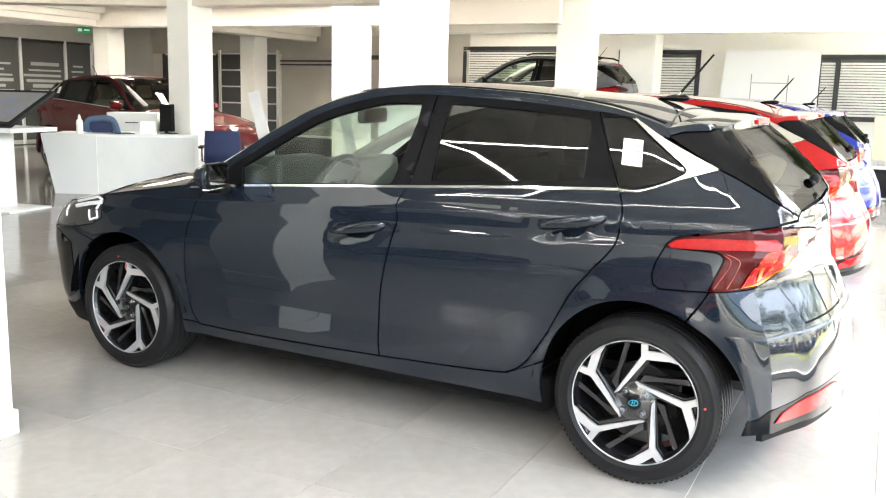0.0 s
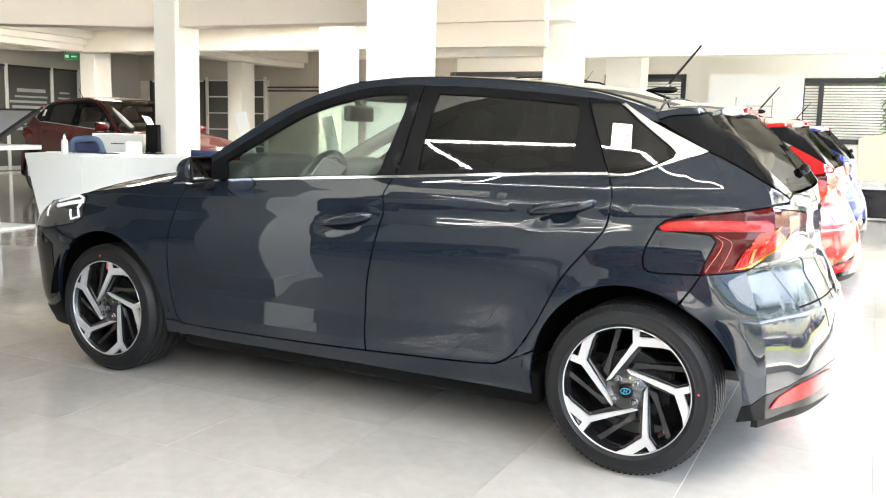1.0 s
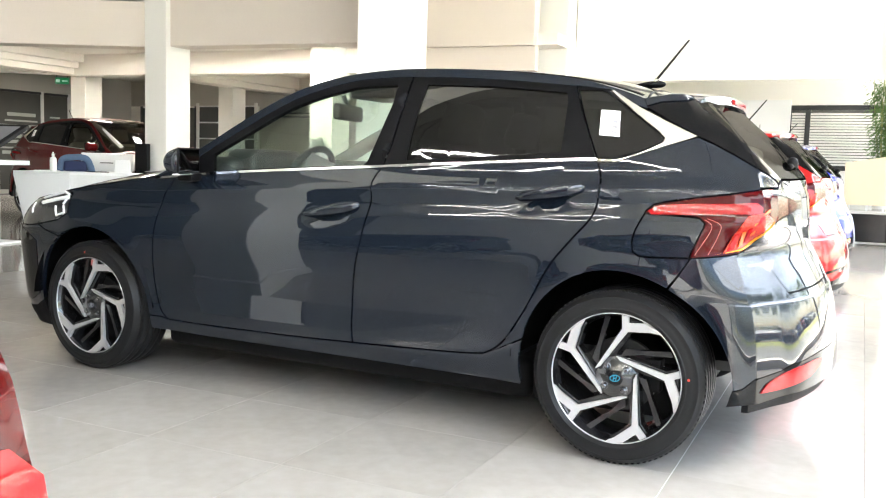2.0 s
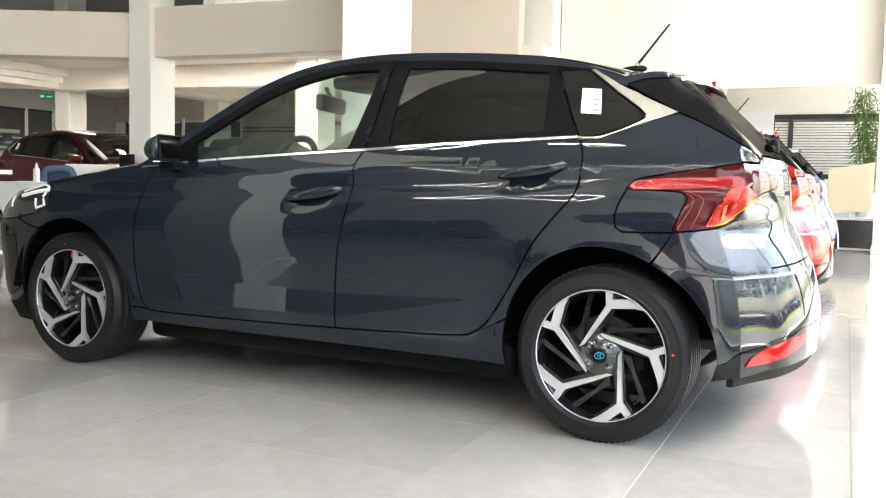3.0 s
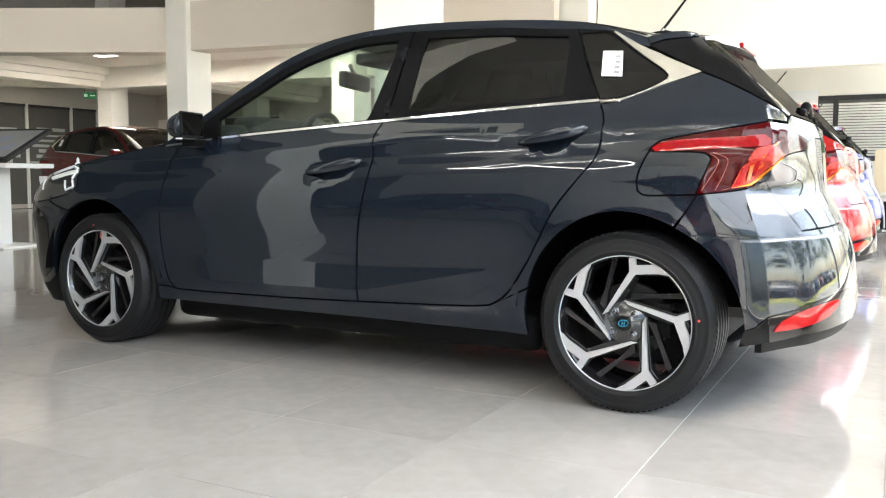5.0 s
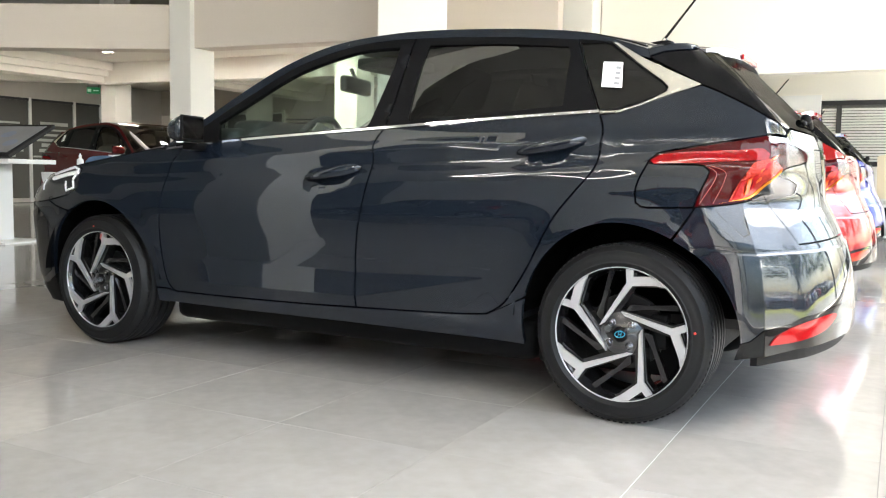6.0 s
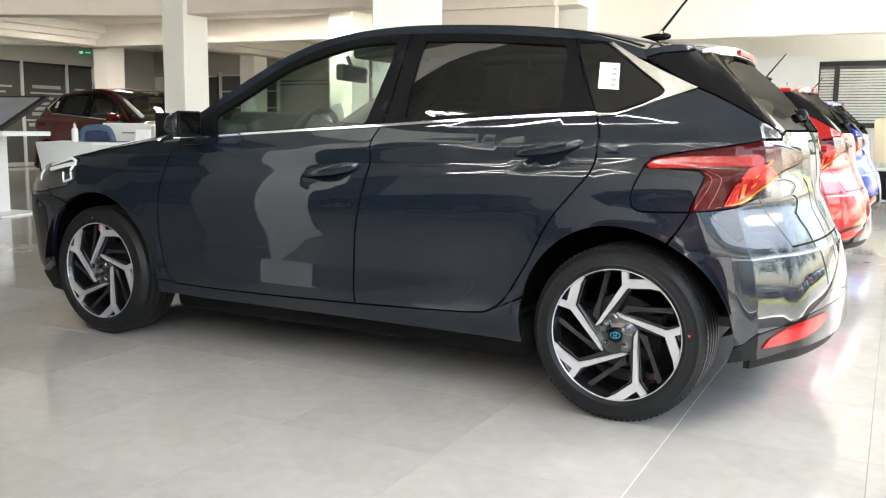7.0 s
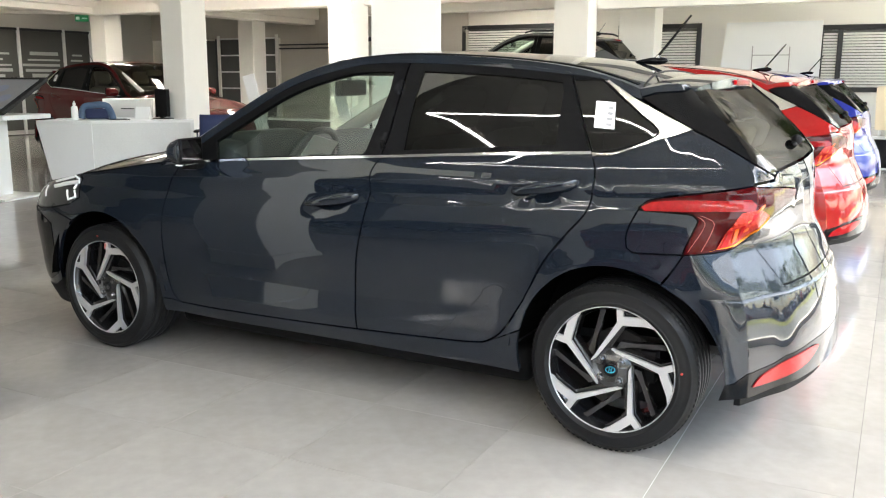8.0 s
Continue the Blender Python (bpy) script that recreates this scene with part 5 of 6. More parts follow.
def blind_window(name, x0, x1, z0, z1, posts, label, y=None):
    """A black framed window with pale level blinds, on the north wall."""
    y = YN if y is None else y
    w = thing(name, label, "window", kind="structure")
    bm = bmesh.new()
    f = 0.09
    for lo, hi in (((x0, y - 0.05, z1 - f), (x1, y - 0.002, z1)), ((x0, y - 0.05, z0), (x1, y - 0.002, z0 + f)), ((x0, y - 0.05, z0 + f), (x0 + f, y - 0.002, z1 - f)), ((x1 - f, y - 0.05, z0 + f), (x1, y - 0.002, z1 - f))):
        add_box(bm, lo, hi, 0.004)
    part("window_frame", bm, DARK_FRAME, w, "black window frame")
    for p in posts:
        part("post", boxes(((p, y - 0.048, z0 + f), (p + 0.09, y - 0.002, z1 - f)), bevel=0.004), DARK_FRAME, w)
    part("backing", boxes(((x0 + f, y - 0.006, z0 + f), (x1 - f, y - 0.002, z1 - f))), DARK_GLASS, w, "dark glass behind the blind")
    n = int((z1 - z0 - 2 * f) / 0.052)
    for k in range(n):
        z = z0 + f + 0.02 + k * 0.052
        m = Matrix.Translation((0, y - 0.026, z)) @ Matrix.Rotation(radians(28), 4, "X")
        part("slat", boxes(((x0 + f, -0.001, -0.021), (x1 - f, 0.001, 0.021)), m=m), BLIND, w)
    return w


blind_window("window_1", -8.35, -6.0, 1.05, 2.50, (), "black framed window with closed pale blinds")
blind_window("window_2", -4.75, -3.08, 1.05, 2.42, (), "black framed window with pale blinds behind a pilaster")
blind_window("window_3", -0.95, 2.9, 1.12, 2.33, (-0.62,), "wide black framed window with pale blinds")

# white display panel on the platform
LINE_GREY = mat("printed_grey_line", (0.30, 0.29, 0.28), 0.5)
panel = thing("display_panel", "large white display panel standing on the platform", "panel", at=pose(-1.62, 13.3, 0.498))
part("board", add_prism(bmesh.new(), [(-0.98, 0.0), (0.82, 0.0), (0.82, 1.86), (-0.80, 1.86)], 0.05, Matrix.Rotation(radians(90), 4, "X")), DESK_WHITE, panel)
for lo, hi in (((-0.335, -0.058, 0.9), (-0.318, -0.051, 1.44)), ((0.30, -0.058, 0.9), (0.317, -0.051, 1.42)), ((-0.318, -0.058, 1.27), (0.30, -0.051, 1.285))):
    part("grey_line", boxes((lo, hi)), LINE_GREY, panel, "thin grey printed line")
for x in (-0.7, 0.5):
    part("foot", boxes(((x, -0.2, 0.0), (x + 0.08, 0.15, 0.02)), bevel=0.004), METAL_DARK, panel)

# cream counter on white legs
counter = thing("counter", "cream lacquered counter on short white legs", "counter", at=pose(0.35, 11.55, 0.498))
bm = add_prism(bmesh.new(), [(-0.10, 0.09), (0.52, 0.09), (0.54, 0.86), (-0.12, 0.74)], 0.5, Matrix.Translation((0, 0.25, 0)) @ Matrix.Rotation(radians(90), 4, "X"))
bmesh.ops.bevel(bm, geom=list(bm.edges), offset=0.012, segments=2, affect="EDGES")
part("body", bm, BEIGE, counter, "cream lacquered body")
for x in (-0.05, 0.21, 0.44):
    part("leg", boxes(((x, -0.21, 0.0), (x + 0.03, -0.18, 0.095)), bevel=0.003), DESK_WHITE, counter)
    part("leg", boxes(((x, 0.18, 0.0), (x + 0.03, 0.21, 0.095)), bevel=0.003), DESK_WHITE, counter)

# bamboo in a pot
LEAF = mat("bamboo_leaf", (0.085, 0.17, 0.03), 0.5, vary=0.35, scale=8)
CANE = mat("bamboo_cane", (0.22, 0.24, 0.07), 0.5, vary=0.15)
POT = mat("white_pot", (0.7, 0.7, 0.68), 0.4)
bamboo = thing("bamboo", "tall green bamboo plant in a white pot", "plant", at=pose(0.80, 12.6, 0.498))
bm = bmesh.new()
add_lathe(bm, [(0.0, 0.0), (0.16, 0.0), (0.20, 0.36), (0.205, 0.38), (0.185, 0.38), (0.18, 0.34), (0.0, 0.34)], sides=28)
part("pot", bm, POT, bamboo, "white round pot", smooth=False)
rng = random.Random(7)
leaves = bmesh.new()
for k in range(11):
    a, r0 = rng.uniform(0, 6.28), rng.uniform(0.02, 0.13)
    top = Vector((r0 * math.cos(a) * 2.6, r0 * math.sin(a) * 2.6, rng.uniform(1.75, 2.2)))
    base = Vector((r0 * math.cos(a), r0 * math.sin(a), 0.33))
    pts = [base.lerp(top, t) + Vector((0.05 * math.sin(3 * t + a), 0.05 * math.cos(2 * t + a), 0)) * t for t in (0, 0.25, 0.5, 0.75, 1)]
    part("cane", tube(pts, 0.011, 7, r_end=0.005), CANE, bamboo)
    for j in range(170):
        t = rng.uniform(0.18, 1.0)
        i = min(3, int(t * 4))
        p = pts[i].lerp(pts[i + 1], t * 4 - i)
        out = Vector((rng.uniform(-1, 1), rng.uniform(-1, 1), rng.uniform(-0.5, 0.35))).normalized()
        p = p + out * rng.uniform(0.02, 0.14)
        ln, wd = rng.uniform(0.08, 0.15), rng.uniform(0.010, 0.017)
        sd = out.cross(Vector((0, 0, 1))).normalized() * wd
        droop = Vector((0, 0, -0.035))
        vs = [leaves.verts.new(q) for q in (p, p + out * ln * 0.45 + sd, p + out * ln + droop, p + out * ln * 0.45 - sd)]
        leaves.faces.new(vs)
leaf_ob = part("leaf_crown", leaves, LEAF, bamboo, "dense narrow green leaves")
leaf_ob["kind"] = "stuff"

# ---- glazing under the upper storey ----
west = thing("partition_west", "dark glazed office partition with white posts", "partition", kind="structure")
part("glass_sheet", boxes(((XW + 0.004, 4.0, 0.1), (XW + 0.02, 12.05, 2.42))), DARK_GLASS, west, "dark glass")
for y in (4.0, 6.2, 8.3, 10.0, 11.25, 12.05):
    part("post", boxes(((XW + 0.002, y, 0.0), (XW + 0.06, y + 0.07, 2.5)), bevel=0.004), DESK_WHITE, west)
part("head_rail", boxes(((XW + 0.002, 4.0, 2.42), (XW + 0.055, 12.12, 2.48)), bevel=0.004), METAL_DARK, west)
FILM = mat("frosted_film", (0.42, 0.43, 0.41), 0.5)
rng = random.Random(3)
for y0, y1 in ((4.1, 6.1), (6.3, 8.2), (8.4, 9.9), (10.1, 11.2), (11.36, 12.0)):
    for k in range(8):
        z = 0.95 + 0.13 * k
        a = rng.uniform(0.0, 0.25)
        part("frosted_stripe", boxes(((XW + 0.021, y0 + a, z), (XW + 0.024, y1 - rng.uniform(0.0, 0.3), z + rng.uniform(0.04, 0.085)))), FILM, west)

north = thing("partition_north", "dark glazed room partition at the back", "partition", kind="structure")
part("glass_sheet", boxes(((-17.6, YN - 0.03, 0.0), (-15.62, YN - 0.012, 2.30))), DARK_GLASS, north)
for x in (-17.6, -16.7, -15.66):
    part("post", boxes(((x, YN - 0.06, 0.0), (x + 0.05, YN - 0.002, 2.34)), bevel=0.004), METAL_DARK, north)
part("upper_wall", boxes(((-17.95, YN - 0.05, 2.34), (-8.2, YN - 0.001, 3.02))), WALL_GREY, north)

barred = thing("barred_window", "dark glass wall with white level bars", "window", kind="structure")
part("glass_sheet", boxes(((-15.5, YN - 0.04, 0.3), (-13.62, YN - 0.02, 2.36))), DARK_GLASS, barred)
for k in range(6):
    z = 0.22 + 0.42 * k
    part("bar", boxes(((-15.5, YN - 0.075, z), (-13.62, YN - 0.04, z + 0.035)), bevel=0.004), DESK_WHITE, barred)
for x in (-15.58, -14.62, -13.65):
    part("post", boxes(((x, YN - 0.08, 0.0), (x + 0.08, YN - 0.002, 2.42)), bevel=0.004), BLIND, barred)
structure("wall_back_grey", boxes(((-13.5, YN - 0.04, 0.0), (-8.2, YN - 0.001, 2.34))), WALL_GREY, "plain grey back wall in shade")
pipe = thing("pipe", "grey conduit pipes along the back wall", "pipe", kind="structure")
for k in range(2):
    part("conduit", tube([(-13.5, YN - 0.09, 2.16 - 0.09 * k), (-11.1, YN - 0.09, 2.16 - 0.09 * k)], 0.018, 8), METAL_DARK, pipe)
door = thing("door_1", "plain grey metal door in a dark frame", "door", kind="structure")
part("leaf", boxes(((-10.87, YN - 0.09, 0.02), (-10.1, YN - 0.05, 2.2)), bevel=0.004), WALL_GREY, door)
part("door_frame", boxes(((-10.97, YN - 0.1, 0.0), (-10.87, YN - 0.05, 2.3)), ((-10.1, YN - 0.1, 0.0), (-10.0, YN - 0.05, 2.3)), ((-10.97, YN - 0.1, 2.2), (-10.0, YN - 0.05, 2.3)), bevel=0.004), METAL_DARK, door)

# exit sign
sign = thing("exit_sign", "small green exit sign hanging from the ceiling", "sign", at=pose(-16.9, 11.0, 2.72, 0, 0, 45))
part("plate", boxes(((-0.15, -0.015, -0.075), (0.15, 0.015, 0.075)), bevel=0.006), EXIT_GREEN, sign, "green lit plate")
part("hanger", tube([(-0.12, 0, 0.075), (-0.12, 0, 0.30)], 0.006, 6), METAL_DARK, sign)
part("hanger", tube([(0.12, 0, 0.075), (0.12, 0, 0.30)], 0.006, 6), METAL_DARK, sign)
part("white_bar", boxes(((-0.13, -0.019, -0.035), (-0.05, -0.0155, 0.035))), SIGN_WHITE, sign)
part("white_bar", boxes(((0.0, -0.019, -0.015), (0.12, -0.0155, 0.015))), SIGN_WHITE, sign)

# ---- desk and what stands on it ----
DESK_AT = pose(-8.56, 4.14, 0, 0, 0, 0)
D0, D1, D2, D3, D4 = (-0.66, -0.32), (0.0, 0.0), (0.86, 0.95), (0.2, 1.55), (-0.95, 0.55)
desk = thing("desk", "white angular laminate desk with slanted end panel", "desk", at=DESK_AT)
bm = add_prism(bmesh.new(), [D0, D1, D2, D3, D4], 0.035, Matrix.Translation((0, 0, 0.75)))
bmesh.ops.bevel(bm, geom=list(bm.edges), offset=0.003, segments=1, affect="EDGES")
part("desktop", bm, DESK_WHITE, desk)


def desk_panel(p, q, low, name, material, label, back=0.0):
    """An upright panel from p to q, its foot drawn in at p by low."""
    p, q = Vector((*p, 0)), Vector((*q, 0))
    d = (q - p).normalized()
    m = Matrix.Translation(p) @ Matrix.Rotation(math.atan2(d.y, d.x), 4, "Z") @ Matrix.Translation((0, 0.045 + back, 0)) @ Matrix.Rotation(radians(90), 4, "X")
    n = (q - p).length
    return part(name, add_prism(bmesh.new(), [(low, 0.0), (n, 0.0), (n, 0.749), (0.0, 0.749)], 0.045, m), material, desk, label)


desk_panel(D0, D1, 0.16, "end_panel", DESK_WHITE, "white slanted end panel")
desk_panel((0.004, 0.004), (0.85, 0.94), 0.0, "front_panel", mat("pale_grey_laminate", (0.62, 0.62, 0.60), 0.4), "pale grey front panel", 0.01)
desk_panel(D2, D3, 0.0, "end_panel", DESK_WHITE, "white end panel")


def on_desk(x, y, rz=0, z=0.785):
    return DESK_AT @ pose(x, y, z, 0, 0, rz)


bottle = thing("pump_bottle", "white plastic hand-gel bottle on the desk", "bottle", at=on_desk(-0.30, 0.0))
bm = bmesh.new()
add_lathe(bm, [(0.0, 0.0), (0.038, 0.0), (0.042, 0.01), (0.042, 0.15), (0.036, 0.175), (0.016, 0.19), (0.016, 0.205)], sides=24)
part("flask", bm, PAPER, bottle, "white flask", smooth=True)
bm = bmesh.new()
add_lathe(bm, [(0.019, 0.20), (0.019, 0.225), (0.010, 0.228), (0.008, 0.25), (0.0, 0.25)], sides=16)
part("cap", bm, PAPER, bottle)

DENIM = mat("blue_denim", (0.075, 0.12, 0.20), 0.85, vary=0.25, grain=90, bump=0.3)
NAVY = mat("navy_fabric", (0.012, 0.022, 0.075), 0.7, vary=0.12, grain=200, bump=0.15)
bag = thing("bag", "slumped blue denim bag with an open dark middle", "bag", at=on_desk(-0.38, 0.42, 35))
bm = bmesh.new()
arch_pts = [(-0.20, 0, 0.0), (-0.19, 0, 0.10), (-0.15, 0, 0.165), (-0.05, 0, 0.185), (0.06, 0, 0.19), (0.14, 0, 0.17), (0.18, 0, 0.10), (0.21, 0, 0.0)]
add_tube(bm, [Vector(p) for p in curve(arch_pts, 0.03)], 0.045, 10)
part("handle_roll", bm, DENIM, bag, "crumpled denim roll", smooth=True)
part("inner_cloth", add_box(bmesh.new(), (-0.15, -0.03, 0.0), (0.15, 0.06, 0.14), 0.03), NAVY, bag, "dark navy lining")
papers = thing("paper_stack", "loose stack of white papers on the desk", "paper", at=on_desk(-0.62, 0.12, 40))
for k in range(3):
    part("sheet", boxes(((-0.15 + 0.02 * k, -0.2, 0.003 * k), (0.15 + 0.02 * k, 0.2, 0.003 * k + 0.0025)), m=Matrix.Rotation(radians(6 * k), 4, "Z")), PAPER, papers)
tablet = thing("tablet", "flat black tablet lying on the desk", "tablet", at=on_desk(0.02, 0.42, 60))
part("slab", boxes(((-0.12, -0.17, 0.0), (0.12, 0.17, 0.012)), bevel=0.004), BLACK_GLOSS, tablet)
calendar = thing("desk_calendar", "small white tent calendar with a grey picture", "calendar", at=on_desk(0.28, 0.62, 30))
part("card", add_prism(bmesh.new(), [(-0.06, 0), (0.06, 0), (0.0, 0.17)], 0.19, Matrix.Translation((-0.095, 0, 0)) @ Matrix.Rotation(radians(90), 4, "Z") @ Matrix.Rotation(radians(90), 4, "X")), PAPER, calendar)
part("picture", boxes(((-0.07, -0.05, 0.05), (0.07, -0.046, 0.12)), m=Matrix.Translation((0, 0.005, 0)) @ Matrix.Rotation(radians(-19), 4, "X")), INK, calendar)
phone = thing("monitor", "slim dark monitor standing on the white desk", "monitor", at=on_desk(0.30, 0.95, -5))
part("screen", boxes(((-0.12, -0.03, 0.03), (0.12, 0.03, 0.40)), bevel=0.008), BLACK_PLASTIC, phone)
part("stand", boxes(((-0.03, -0.03, 0.01), (0.03, 0.0, 0.2)), bevel=0.006), BLACK_PLASTIC, phone)
part("foot", boxes(((-0.11, -0.09, 0.0), (0.11, 0.09, 0.012)), bevel=0.004), BLACK_PLASTIC, phone)
cabinet = thing("cabinet", "white metal drawer cabinet behind the desk", "cabinet", at=pose(-9.25, 5.45, 0, 0, 0, 35))
part("body", boxes(((-0.35, -0.24, 0.0), (0.35, 0.24, 1.04)), bevel=0.006), DESK_WHITE, cabinet)
for k in range(3):
    d = part("drawer", boxes(((-0.33, -0.256, 0.06 + 0.33 * k), (0.33, -0.24, 0.37 + 0.33 * k)), bevel=0.004), DESK_WHITE, cabinet)
    part("handle", boxes(((-0.09, -0.272, 0.235 + 0.33 * k), (0.09, -0.256, 0.25 + 0.33 * k)), bevel=0.003), METAL_DARK, d)

# blue office chair
chair = thing("office_chair", "dark blue fabric office chair with black armrests", "chair", at=pose(-7.16, 5.0, 0, 0, 0, -52))
bm = bmesh.new()
back = []
for i in range(13):
    y = -0.24 + 0.48 * i / 12
    bow = 0.05 * (1 - (y / 0.24) ** 2)
    back.append([(0.24 + bow + 0.03 * k, y * (1 - 0.10 * k), 0.48 + 0.40 * k) for k in (0, 0.35, 0.7, 1.0)])
vf = [[bm.verts.new(p) for p in r] for r in back]
vb = [[bm.verts.new((p[0] + 0.045, p[1], p[2])) for p in r] for r in back]
for a, flipf in ((vf, False), (vb, True)):
    for i in range(12):
        for j in range(3):
            q = (a[i][j], a[i + 1][j], a[i + 1][j + 1], a[i][j + 1])
            bm.faces.new(q if not flipf else q[::-1])
for i in range(12):
    bm.faces.new((vf[i][3], vf[i + 1][3], vb[i + 1][3], vb[i][3]))
    bm.faces.new((vf[i + 1][0], vf[i][0], vb[i][0], vb[i + 1][0]))
for j in range(3):
    bm.faces.new((vf[0][j], vf[0][j + 1], vb[0][j + 1], vb[0][j]))
    bm.faces.new((vf[12][j + 1], vf[12][j], vb[12][j], vb[12][j + 1]))
bmesh.ops.recalc_face_normals(bm, faces=bm.faces)
part("backrest", bm, NAVY, chair, "curved navy backrest", smooth=True)
part("seat", add_box(bmesh.new(), (-0.25, -0.24, 0.42), (0.22, 0.24, 0.50), 0.035, None, 3), NAVY, chair, "navy seat", smooth=True)
for y in (-0.29, 0.29):
    arm = part("armrest", add_box(bmesh.new(), (-0.16, y - 0.035, 0.64), (0.12, y + 0.035, 0.67), 0.012), BLACK_PLASTIC, chair, "black armrest")
    part("arm_post", tube([(-0.02, y, 0.645), (-0.02, y, 0.47), (-0.02, y * 0.75, 0.45)], 0.014, 8), CHROME, arm)
part("gas_post", tube([(0, 0, 0.08), (0, 0, 0.43)], 0.028, 12), METAL_DARK, chair)
for k in range(5):
    a = 2 * math.pi * k / 5
    leg = part("leg", tube([(0.02 * math.cos(a), 0.02 * math.sin(a), 0.11), (0.28 * math.cos(a), 0.28 * math.sin(a), 0.065)], 0.02, 8, r_end=0.013), METAL_DARK, chair)
    part("castor", ball(bmesh.new(), (0.28 * math.cos(a), 0.28 * math.sin(a), 0.03), (0.03, 0.03, 0.03)), BLACK_PLASTIC, leg)

# slanted white boards
for x, y, rz, h in ((-7.02, 5.92, 20, 1.42), (-6.55, 7.3, 20, 1.40)):
    bd = thing("info_board", "narrow white slanted information board on a foot", "board", "information boards", at=pose(x, y, 0, 0, 0, rz))
    m = Matrix.Rotation(radians(-14), 4, "Y")
    part("board", boxes(((-0.085, -0.02, 0.02), (0.085, 0.02, h)), bevel=0.005, m=m), DESK_WHITE, bd)
    part("foot", boxes(((-0.15, -0.14, 0.0), (0.15, 0.14, 0.02)), bevel=0.004), DESK_WHITE, bd)
    if h < 1.41:
        part("grey_frame", boxes(((-0.07, -0.026, h - 0.24), (0.07, -0.021, h - 0.05)), m=m), BLIND, bd)

# screen table
kiosk = thing("screen_table", "white pedestal table with a tilted dark-edged screen", "table", at=pose(-7.86, 2.62, 0, 0, 0, 12))
part("pedestal", boxes(((-1.0, -0.16, 0.02), (-0.33, 0.16, 0.88)), bevel=0.006), DESK_WHITE, kiosk)
part("base_plate", boxes(((-1.2, -0.33, 0.0), (0.0, 0.33, 0.022)), bevel=0.004), DESK_WHITE, kiosk)
part("table_top", boxes(((-1.35, -0.36, 0.88), (0.10, 0.36, 0.93)), bevel=0.006), DESK_WHITE, kiosk)
tm = Matrix.Translation((0, -0.34, 0.945)) @ Matrix.Rotation(radians(27), 4, "X")
scr = part("screen", boxes(((-1.35, 0.0, -0.015), (0.09, 0.80, 0.03)), bevel=0.006, m=tm), BLACK_GLOSS, kiosk, "dark screen frame")
part("picture", boxes(((-1.29, 0.06, 0.0305), (0.03, 0.74, 0.033)), m=tm), mat("screen_picture", (0.24, 0.24, 0.25), 0.12, vary=0.08, scale=5), scr, "pale grey screen picture")
for cx, cy in ((-0.75, 0.48), (-0.32, 0.52), (-0.5, 0.27), (-0.12, 0.30)):
    bm = bmesh.new()
    add_lathe(bm, [(0.0, 0.0), (0.085, 0.0), (0.085, -0.0012)], tm @ Matrix.Translation((cx, cy, 0.0345)), sides=24)
    part("round_mark", bm, mat("screen_mark", (0.22, 0.24, 0.30), 0.15), scr)
part("screen_stay", boxes(((-0.9, 0.25, 0.93), (-0.5, 0.29, 1.20)), bevel=0.004), METAL_DARK, kiosk)

# ---- hanging light frames ----


def light_frame(cx, cy, z, pts):
    """A thin lit frame that hangs on wires."""
    lf = thing("light_frame", "thin white angular lamp hanging from the ceiling", "lamp", "hanging lamps", at=pose(cx, cy, z))
    n = len(pts)
    for i in range(n):
        a, b = Vector((*pts[i], 0)), Vector((*pts[(i + 1) % n], 0))
        d = (b - a)
        ang = math.atan2(d.y, d.x)
        m = Matrix.Translation(a) @ Matrix.Rotation(ang, 4, "Z")
        part("light_bar", boxes(((0.01, -0.006, -0.010), (d.length - 0.01, 0.006, 0.010)), m=m), LED, lf)
        part("wire", tube([a + Vector((0, 0, 0.03)), a + Vector((0, 0, TOP - z))], 0.003, 5), METAL_DARK, lf)
    return lf


FRAME = [(-1.75, 0.55), (1.75, 0.55), (2.1, -0.6), (-0.35, -0.8)]
light_frame(-1.25, -3.8, 4.0, FRAME)
light_frame(1.0, -6.8, 4.0, FRAME)
light_frame(-3.3, -9.0, 4.0, [(-1.8, 0.9), (0.9, 0.9), (1.3, -0.6), (-0.1, -1.4)])
# extra frame, added out of view to brighten the front beam
light_frame(-9.5, 0.6, 4.6, [(x * 0.6, y * 0.6) for x, y in FRAME])


def ceiling_panel(x, y):
    cp = thing("ceiling_light", "flat white ceiling light panel under the upper storey", "lamp", "ceiling lights", at=pose(x, y, 3.02))
    part("frame", boxes(((-0.62, -0.17, -0.03), (0.62, -0.15, -0.001)), ((-0.62, 0.15, -0.03), (0.62, 0.17, -0.001)), ((-0.62, -0.15, -0.03), (-0.60, 0.15, -0.001)), ((0.60, -0.15, -0.03), (0.62, 0.15, -0.001))), DESK_WHITE, cp)
    part("diffuser", boxes(((-0.60, -0.15, -0.022), (0.60, 0.15, -0.002))), PANEL, cp, "lit white diffuser")
    return cp


PANEL = mat("light_panel", (0.9, 0.9, 0.9), 0.5, emit=(1.0, 0.95, 0.86, 13.5))
for x, y in ((-16.4, 7.6), (-12.0, 7.6), (-9.6, 7.6), (-7.95, 8.4), (-6.6, 12.3)):
    ceiling_panel(x, y)

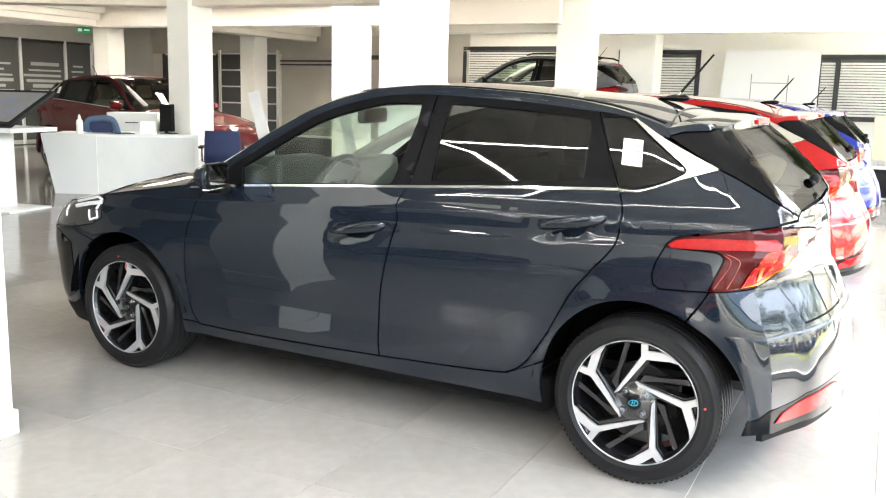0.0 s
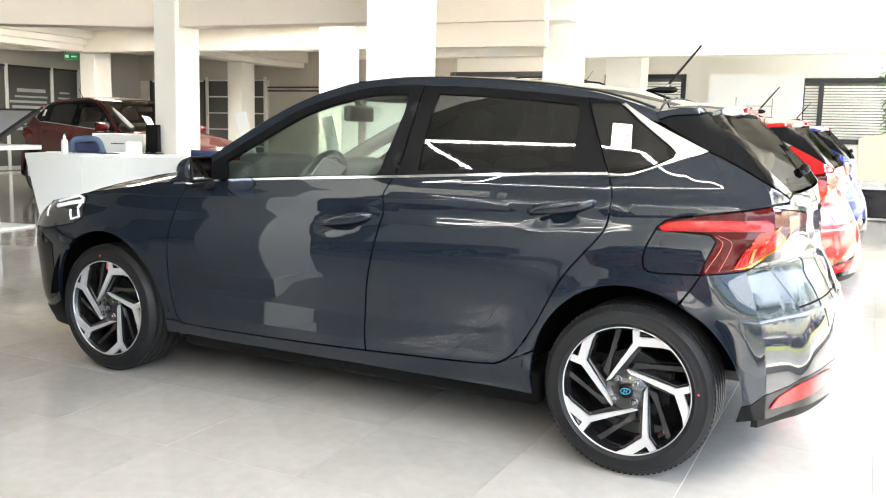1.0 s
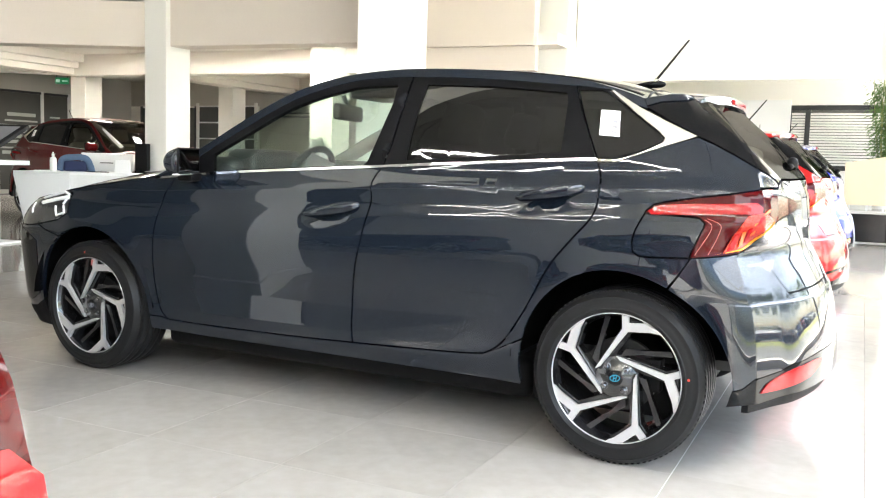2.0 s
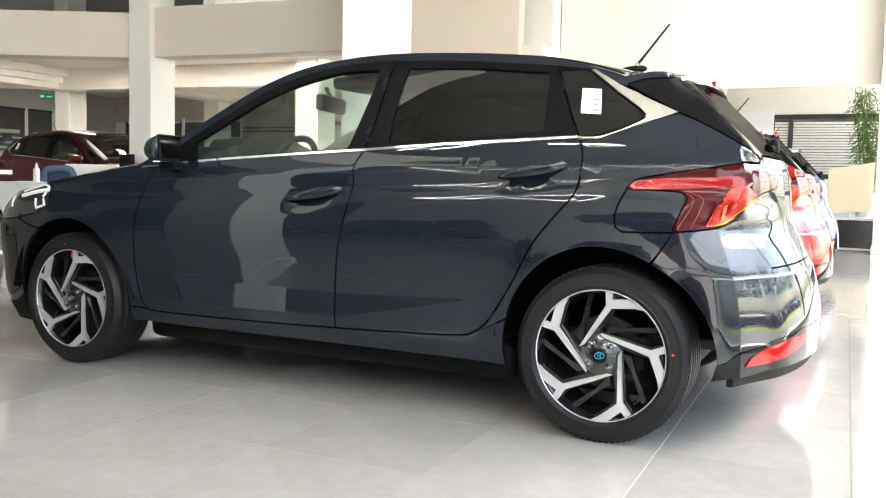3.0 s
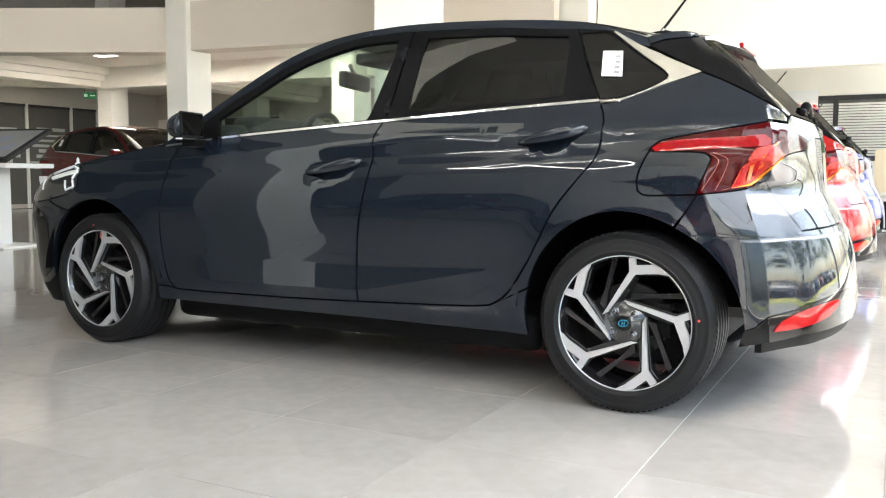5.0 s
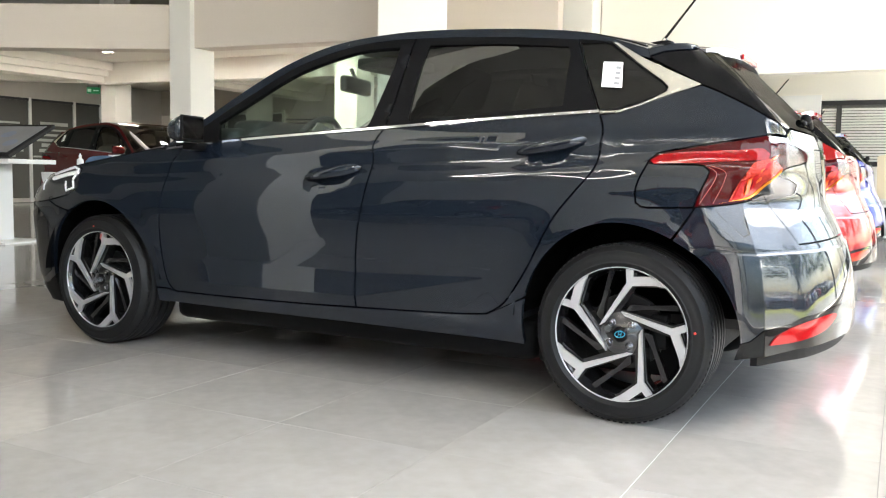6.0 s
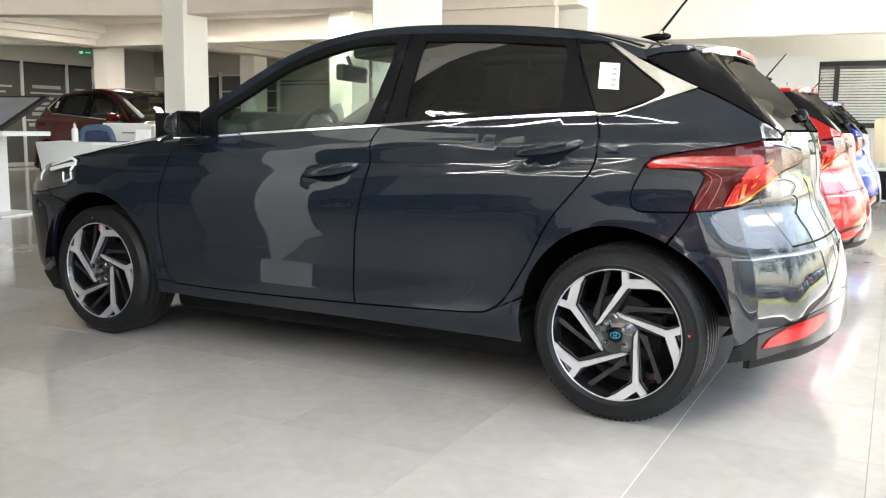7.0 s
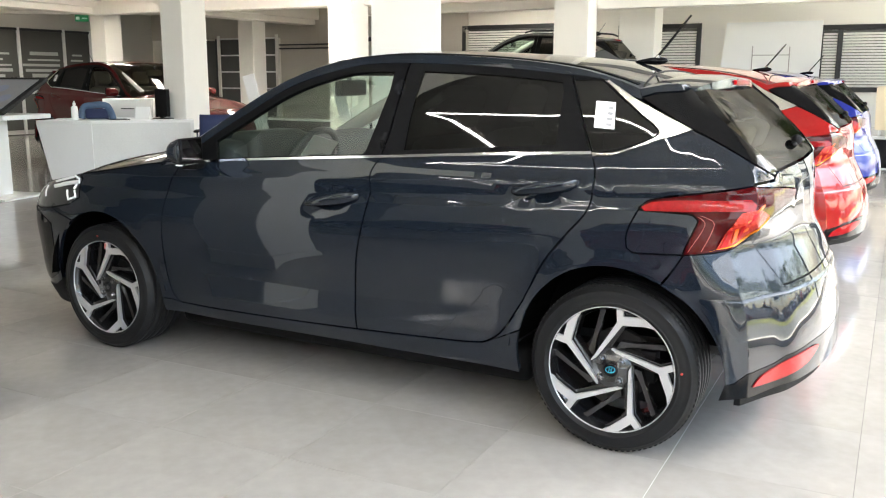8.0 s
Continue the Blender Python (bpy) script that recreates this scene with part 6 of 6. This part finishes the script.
# ---- outside ----
ASPHALT = mat("asphalt", (0.06, 0.06, 0.062), 0.9, vary=0.15, scale=0.6, grain=20)
GRASS = mat("grass", (0.33, 0.35, 0.06), 0.9, vary=0.3, scale=1.0, grain=12)
structure("ground", boxes(((-300, -300, -0.5), (300, 300, -0.25))), ASPHALT, "grey asphalt ground outside")
structure("lawn", boxes(((9.5, -60, -0.25), (14.5, 60, -0.13)), bevel=0.03), GRASS, "strip of green lawn before the parking")
structure("pavement", boxes(((XE + 0.3, -60, -0.25), (9.5, 60, -0.1)), bevel=0.01), mat("pavement_concrete", (0.24, 0.235, 0.225), 0.85), "pale pavement outside the glazed front")
structure("parking", boxes(((14.5, -60, -0.25), (25.0, 60, -0.2))), mat("parking_concrete", (0.26, 0.255, 0.245), 0.9), "pale concrete parking outside")
PAINT_WHITE = paint("white_car_paint", (0.75, 0.75, 0.74), 0.3)
for y, col in ((2.6, PAINT_GREY), (5.3, PAINT_WHITE), (8.0, PAINT_DEEP_RED), (10.7, PAINT_WHITE), (13.4, PAINT_BLUE), (16.1, PAINT_WHITE), (18.8, PAINT_RED), (21.5, PAINT_GREY), (24.2, PAINT_WHITE), (26.9, PAINT_WHITE)):
    c = repaint(copy_thing(hatch, pose(19.6, y, -0.2)), col)
    c["label"] = "hatchback parked outside beyond the lawn"
    tagged(c, group="cars outside")

BARK = mat("bark", (0.10, 0.075, 0.05), 0.9, vary=0.2)
FOLIAGE = mat("tree_leaf", (0.09, 0.15, 0.04), 0.6, vary=0.4, scale=2)


def tree(x, y, h, seed):
    rng = random.Random(seed)
    t = thing("tree", "leafy green street tree behind the parking", "tree", "trees outside", at=pose(x, y, -0.26))
    bm = tube([(0, 0, 0), (0.06, 0.03, h * 0.3), (0.0, 0.08, h * 0.65)], 0.14, 9, r_end=0.06)
    for k in range(6):
        a = k * 1.05 + rng.uniform(0, 0.4)
        add_tube(bm, [(0.02, 0.04, h * (0.35 + 0.05 * k)), (math.cos(a) * h * 0.2, math.sin(a) * h * 0.2, h * (0.55 + 0.05 * k))], 0.05, 6, r_end=0.015)
    part("trunk", bm, BARK, t)
    bm = bmesh.new()
    blobs = [Vector((rng.gauss(0, h * 0.16), rng.gauss(0, h * 0.16), h * rng.uniform(0.42, 0.95))) for _ in range(34)]
    for _ in range(3200):
        c = rng.choice(blobs)
        p = c + Vector((rng.gauss(0, 0.5), rng.gauss(0, 0.5), rng.gauss(0, 0.42)))
        d = Vector((rng.uniform(-1, 1), rng.uniform(-1, 1), rng.uniform(-1, 1))).normalized()
        e = d.cross(Vector((0.3, 0.2, 1))).normalized()
        r = rng.uniform(0.09, 0.17)
        bm.faces.new([bm.verts.new(q) for q in (p, p + d * r + e * r * 0.5, p + d * 2 * r, p + d * r - e * r * 0.5)])
    cr = part("crown", bm, FOLIAGE, t)
    cr["kind"] = "stuff"
    return t


for k, (x, y, h) in enumerate(((28.5, -4.0, 8.6), (27.5, 2.0, 9.6), (29.4, 7.0, 11.2), (28.0, 11.5, 9.8), (30.2, 15.5, 11.4), (28.4, 20.0, 9.8), (29.6, 24.5, 10.8), (28.4, 29.5, 10.0), (30.0, 35.0, 11.2), (29.0, 41.0, 10.4), (30.0, 48.0, 11.0))):
    tree(x, y, h, 20 + k)

# ---- floor tiles, piece by piece ----
PITCH, JOINT = 0.604, 0.0014
grid_m = Matrix.Rotation(radians(1.1), 4, "Z")


def tile_mesh():
    h, c = PITCH / 2 - JOINT / 2, 0.0005
    v = [(sx * h, sy * h, -0.0022) for sx, sy in ((-1, -1), (1, -1), (1, 1), (-1, 1))]
    v += [(sx * h, sy * h, -c) for sx, sy in ((-1, -1), (1, -1), (1, 1), (-1, 1))]
    v += [(sx * (h - c), sy * (h - c), 0.0) for sx, sy in ((-1, -1), (1, -1), (1, 1), (-1, 1))]
    f = [(8, 9, 10, 11)]
    for i in range(4):
        j = (i + 1) % 4
        f += [(i, j, 4 + j, 4 + i), (4 + i, 4 + j, 8 + j, 8 + i)]
    return v, f


tv, tf = tile_mesh()
tile_me = bpy.data.meshes.new("floor_tile")
tile_me.from_pydata(tv, [], tf)
tile_me.materials.append(TILE)
floor = bpy.data.objects["floor"]
field_v, field_f = [], []
X0, Y0 = 0.195, -1.380
lay = random.Random(41)
for i in range(-31, 6):
    for j in range(-15, 27):
        c = grid_m @ Vector((X0 + (i + 0.5) * PITCH, Y0 + (j + 0.5) * PITCH, 0))
        if not (XW + 0.3 < c.x < XE - 0.3 and YS + 0.3 < c.y < 11.0):
            continue
        if -12 <= i <= 1 and -3 <= j <= 8:
            t = new("tile", tile_me)
            t.parent = floor
            t.matrix_basis = Matrix.Translation(c) @ grid_m @ Matrix.Rotation(lay.uniform(-0.0016, 0.0016), 4, "X") @ Matrix.Rotation(lay.uniform(-0.0016, 0.0016), 4, "Y")
        else:
            base = len(field_v)
            m = Matrix.Translation(c) @ grid_m
            field_v += [tuple(m @ Vector(p)) for p in tv]
            field_f += [tuple(base + k for k in q) for q in tf]
me = bpy.data.meshes.new("tile_field")
me.from_pydata(field_v, [], field_f)
me.materials.append(TILE_FAR)
field = tagged(new("tile_field", me), kind="stuff")
field.parent = floor

# one wider pale joint in the floor
strip_m = grid_m @ Matrix.Translation((X0, 0, 0))
strip = part("joint_strip", boxes(((-0.0014, -5.9, -0.001), (0.0014, 1.6, 0.0003)), m=strip_m), mat("pale_joint_strip", (0.50, 0.49, 0.47), 0.4), floor, "pale wider joint between two tile fields")
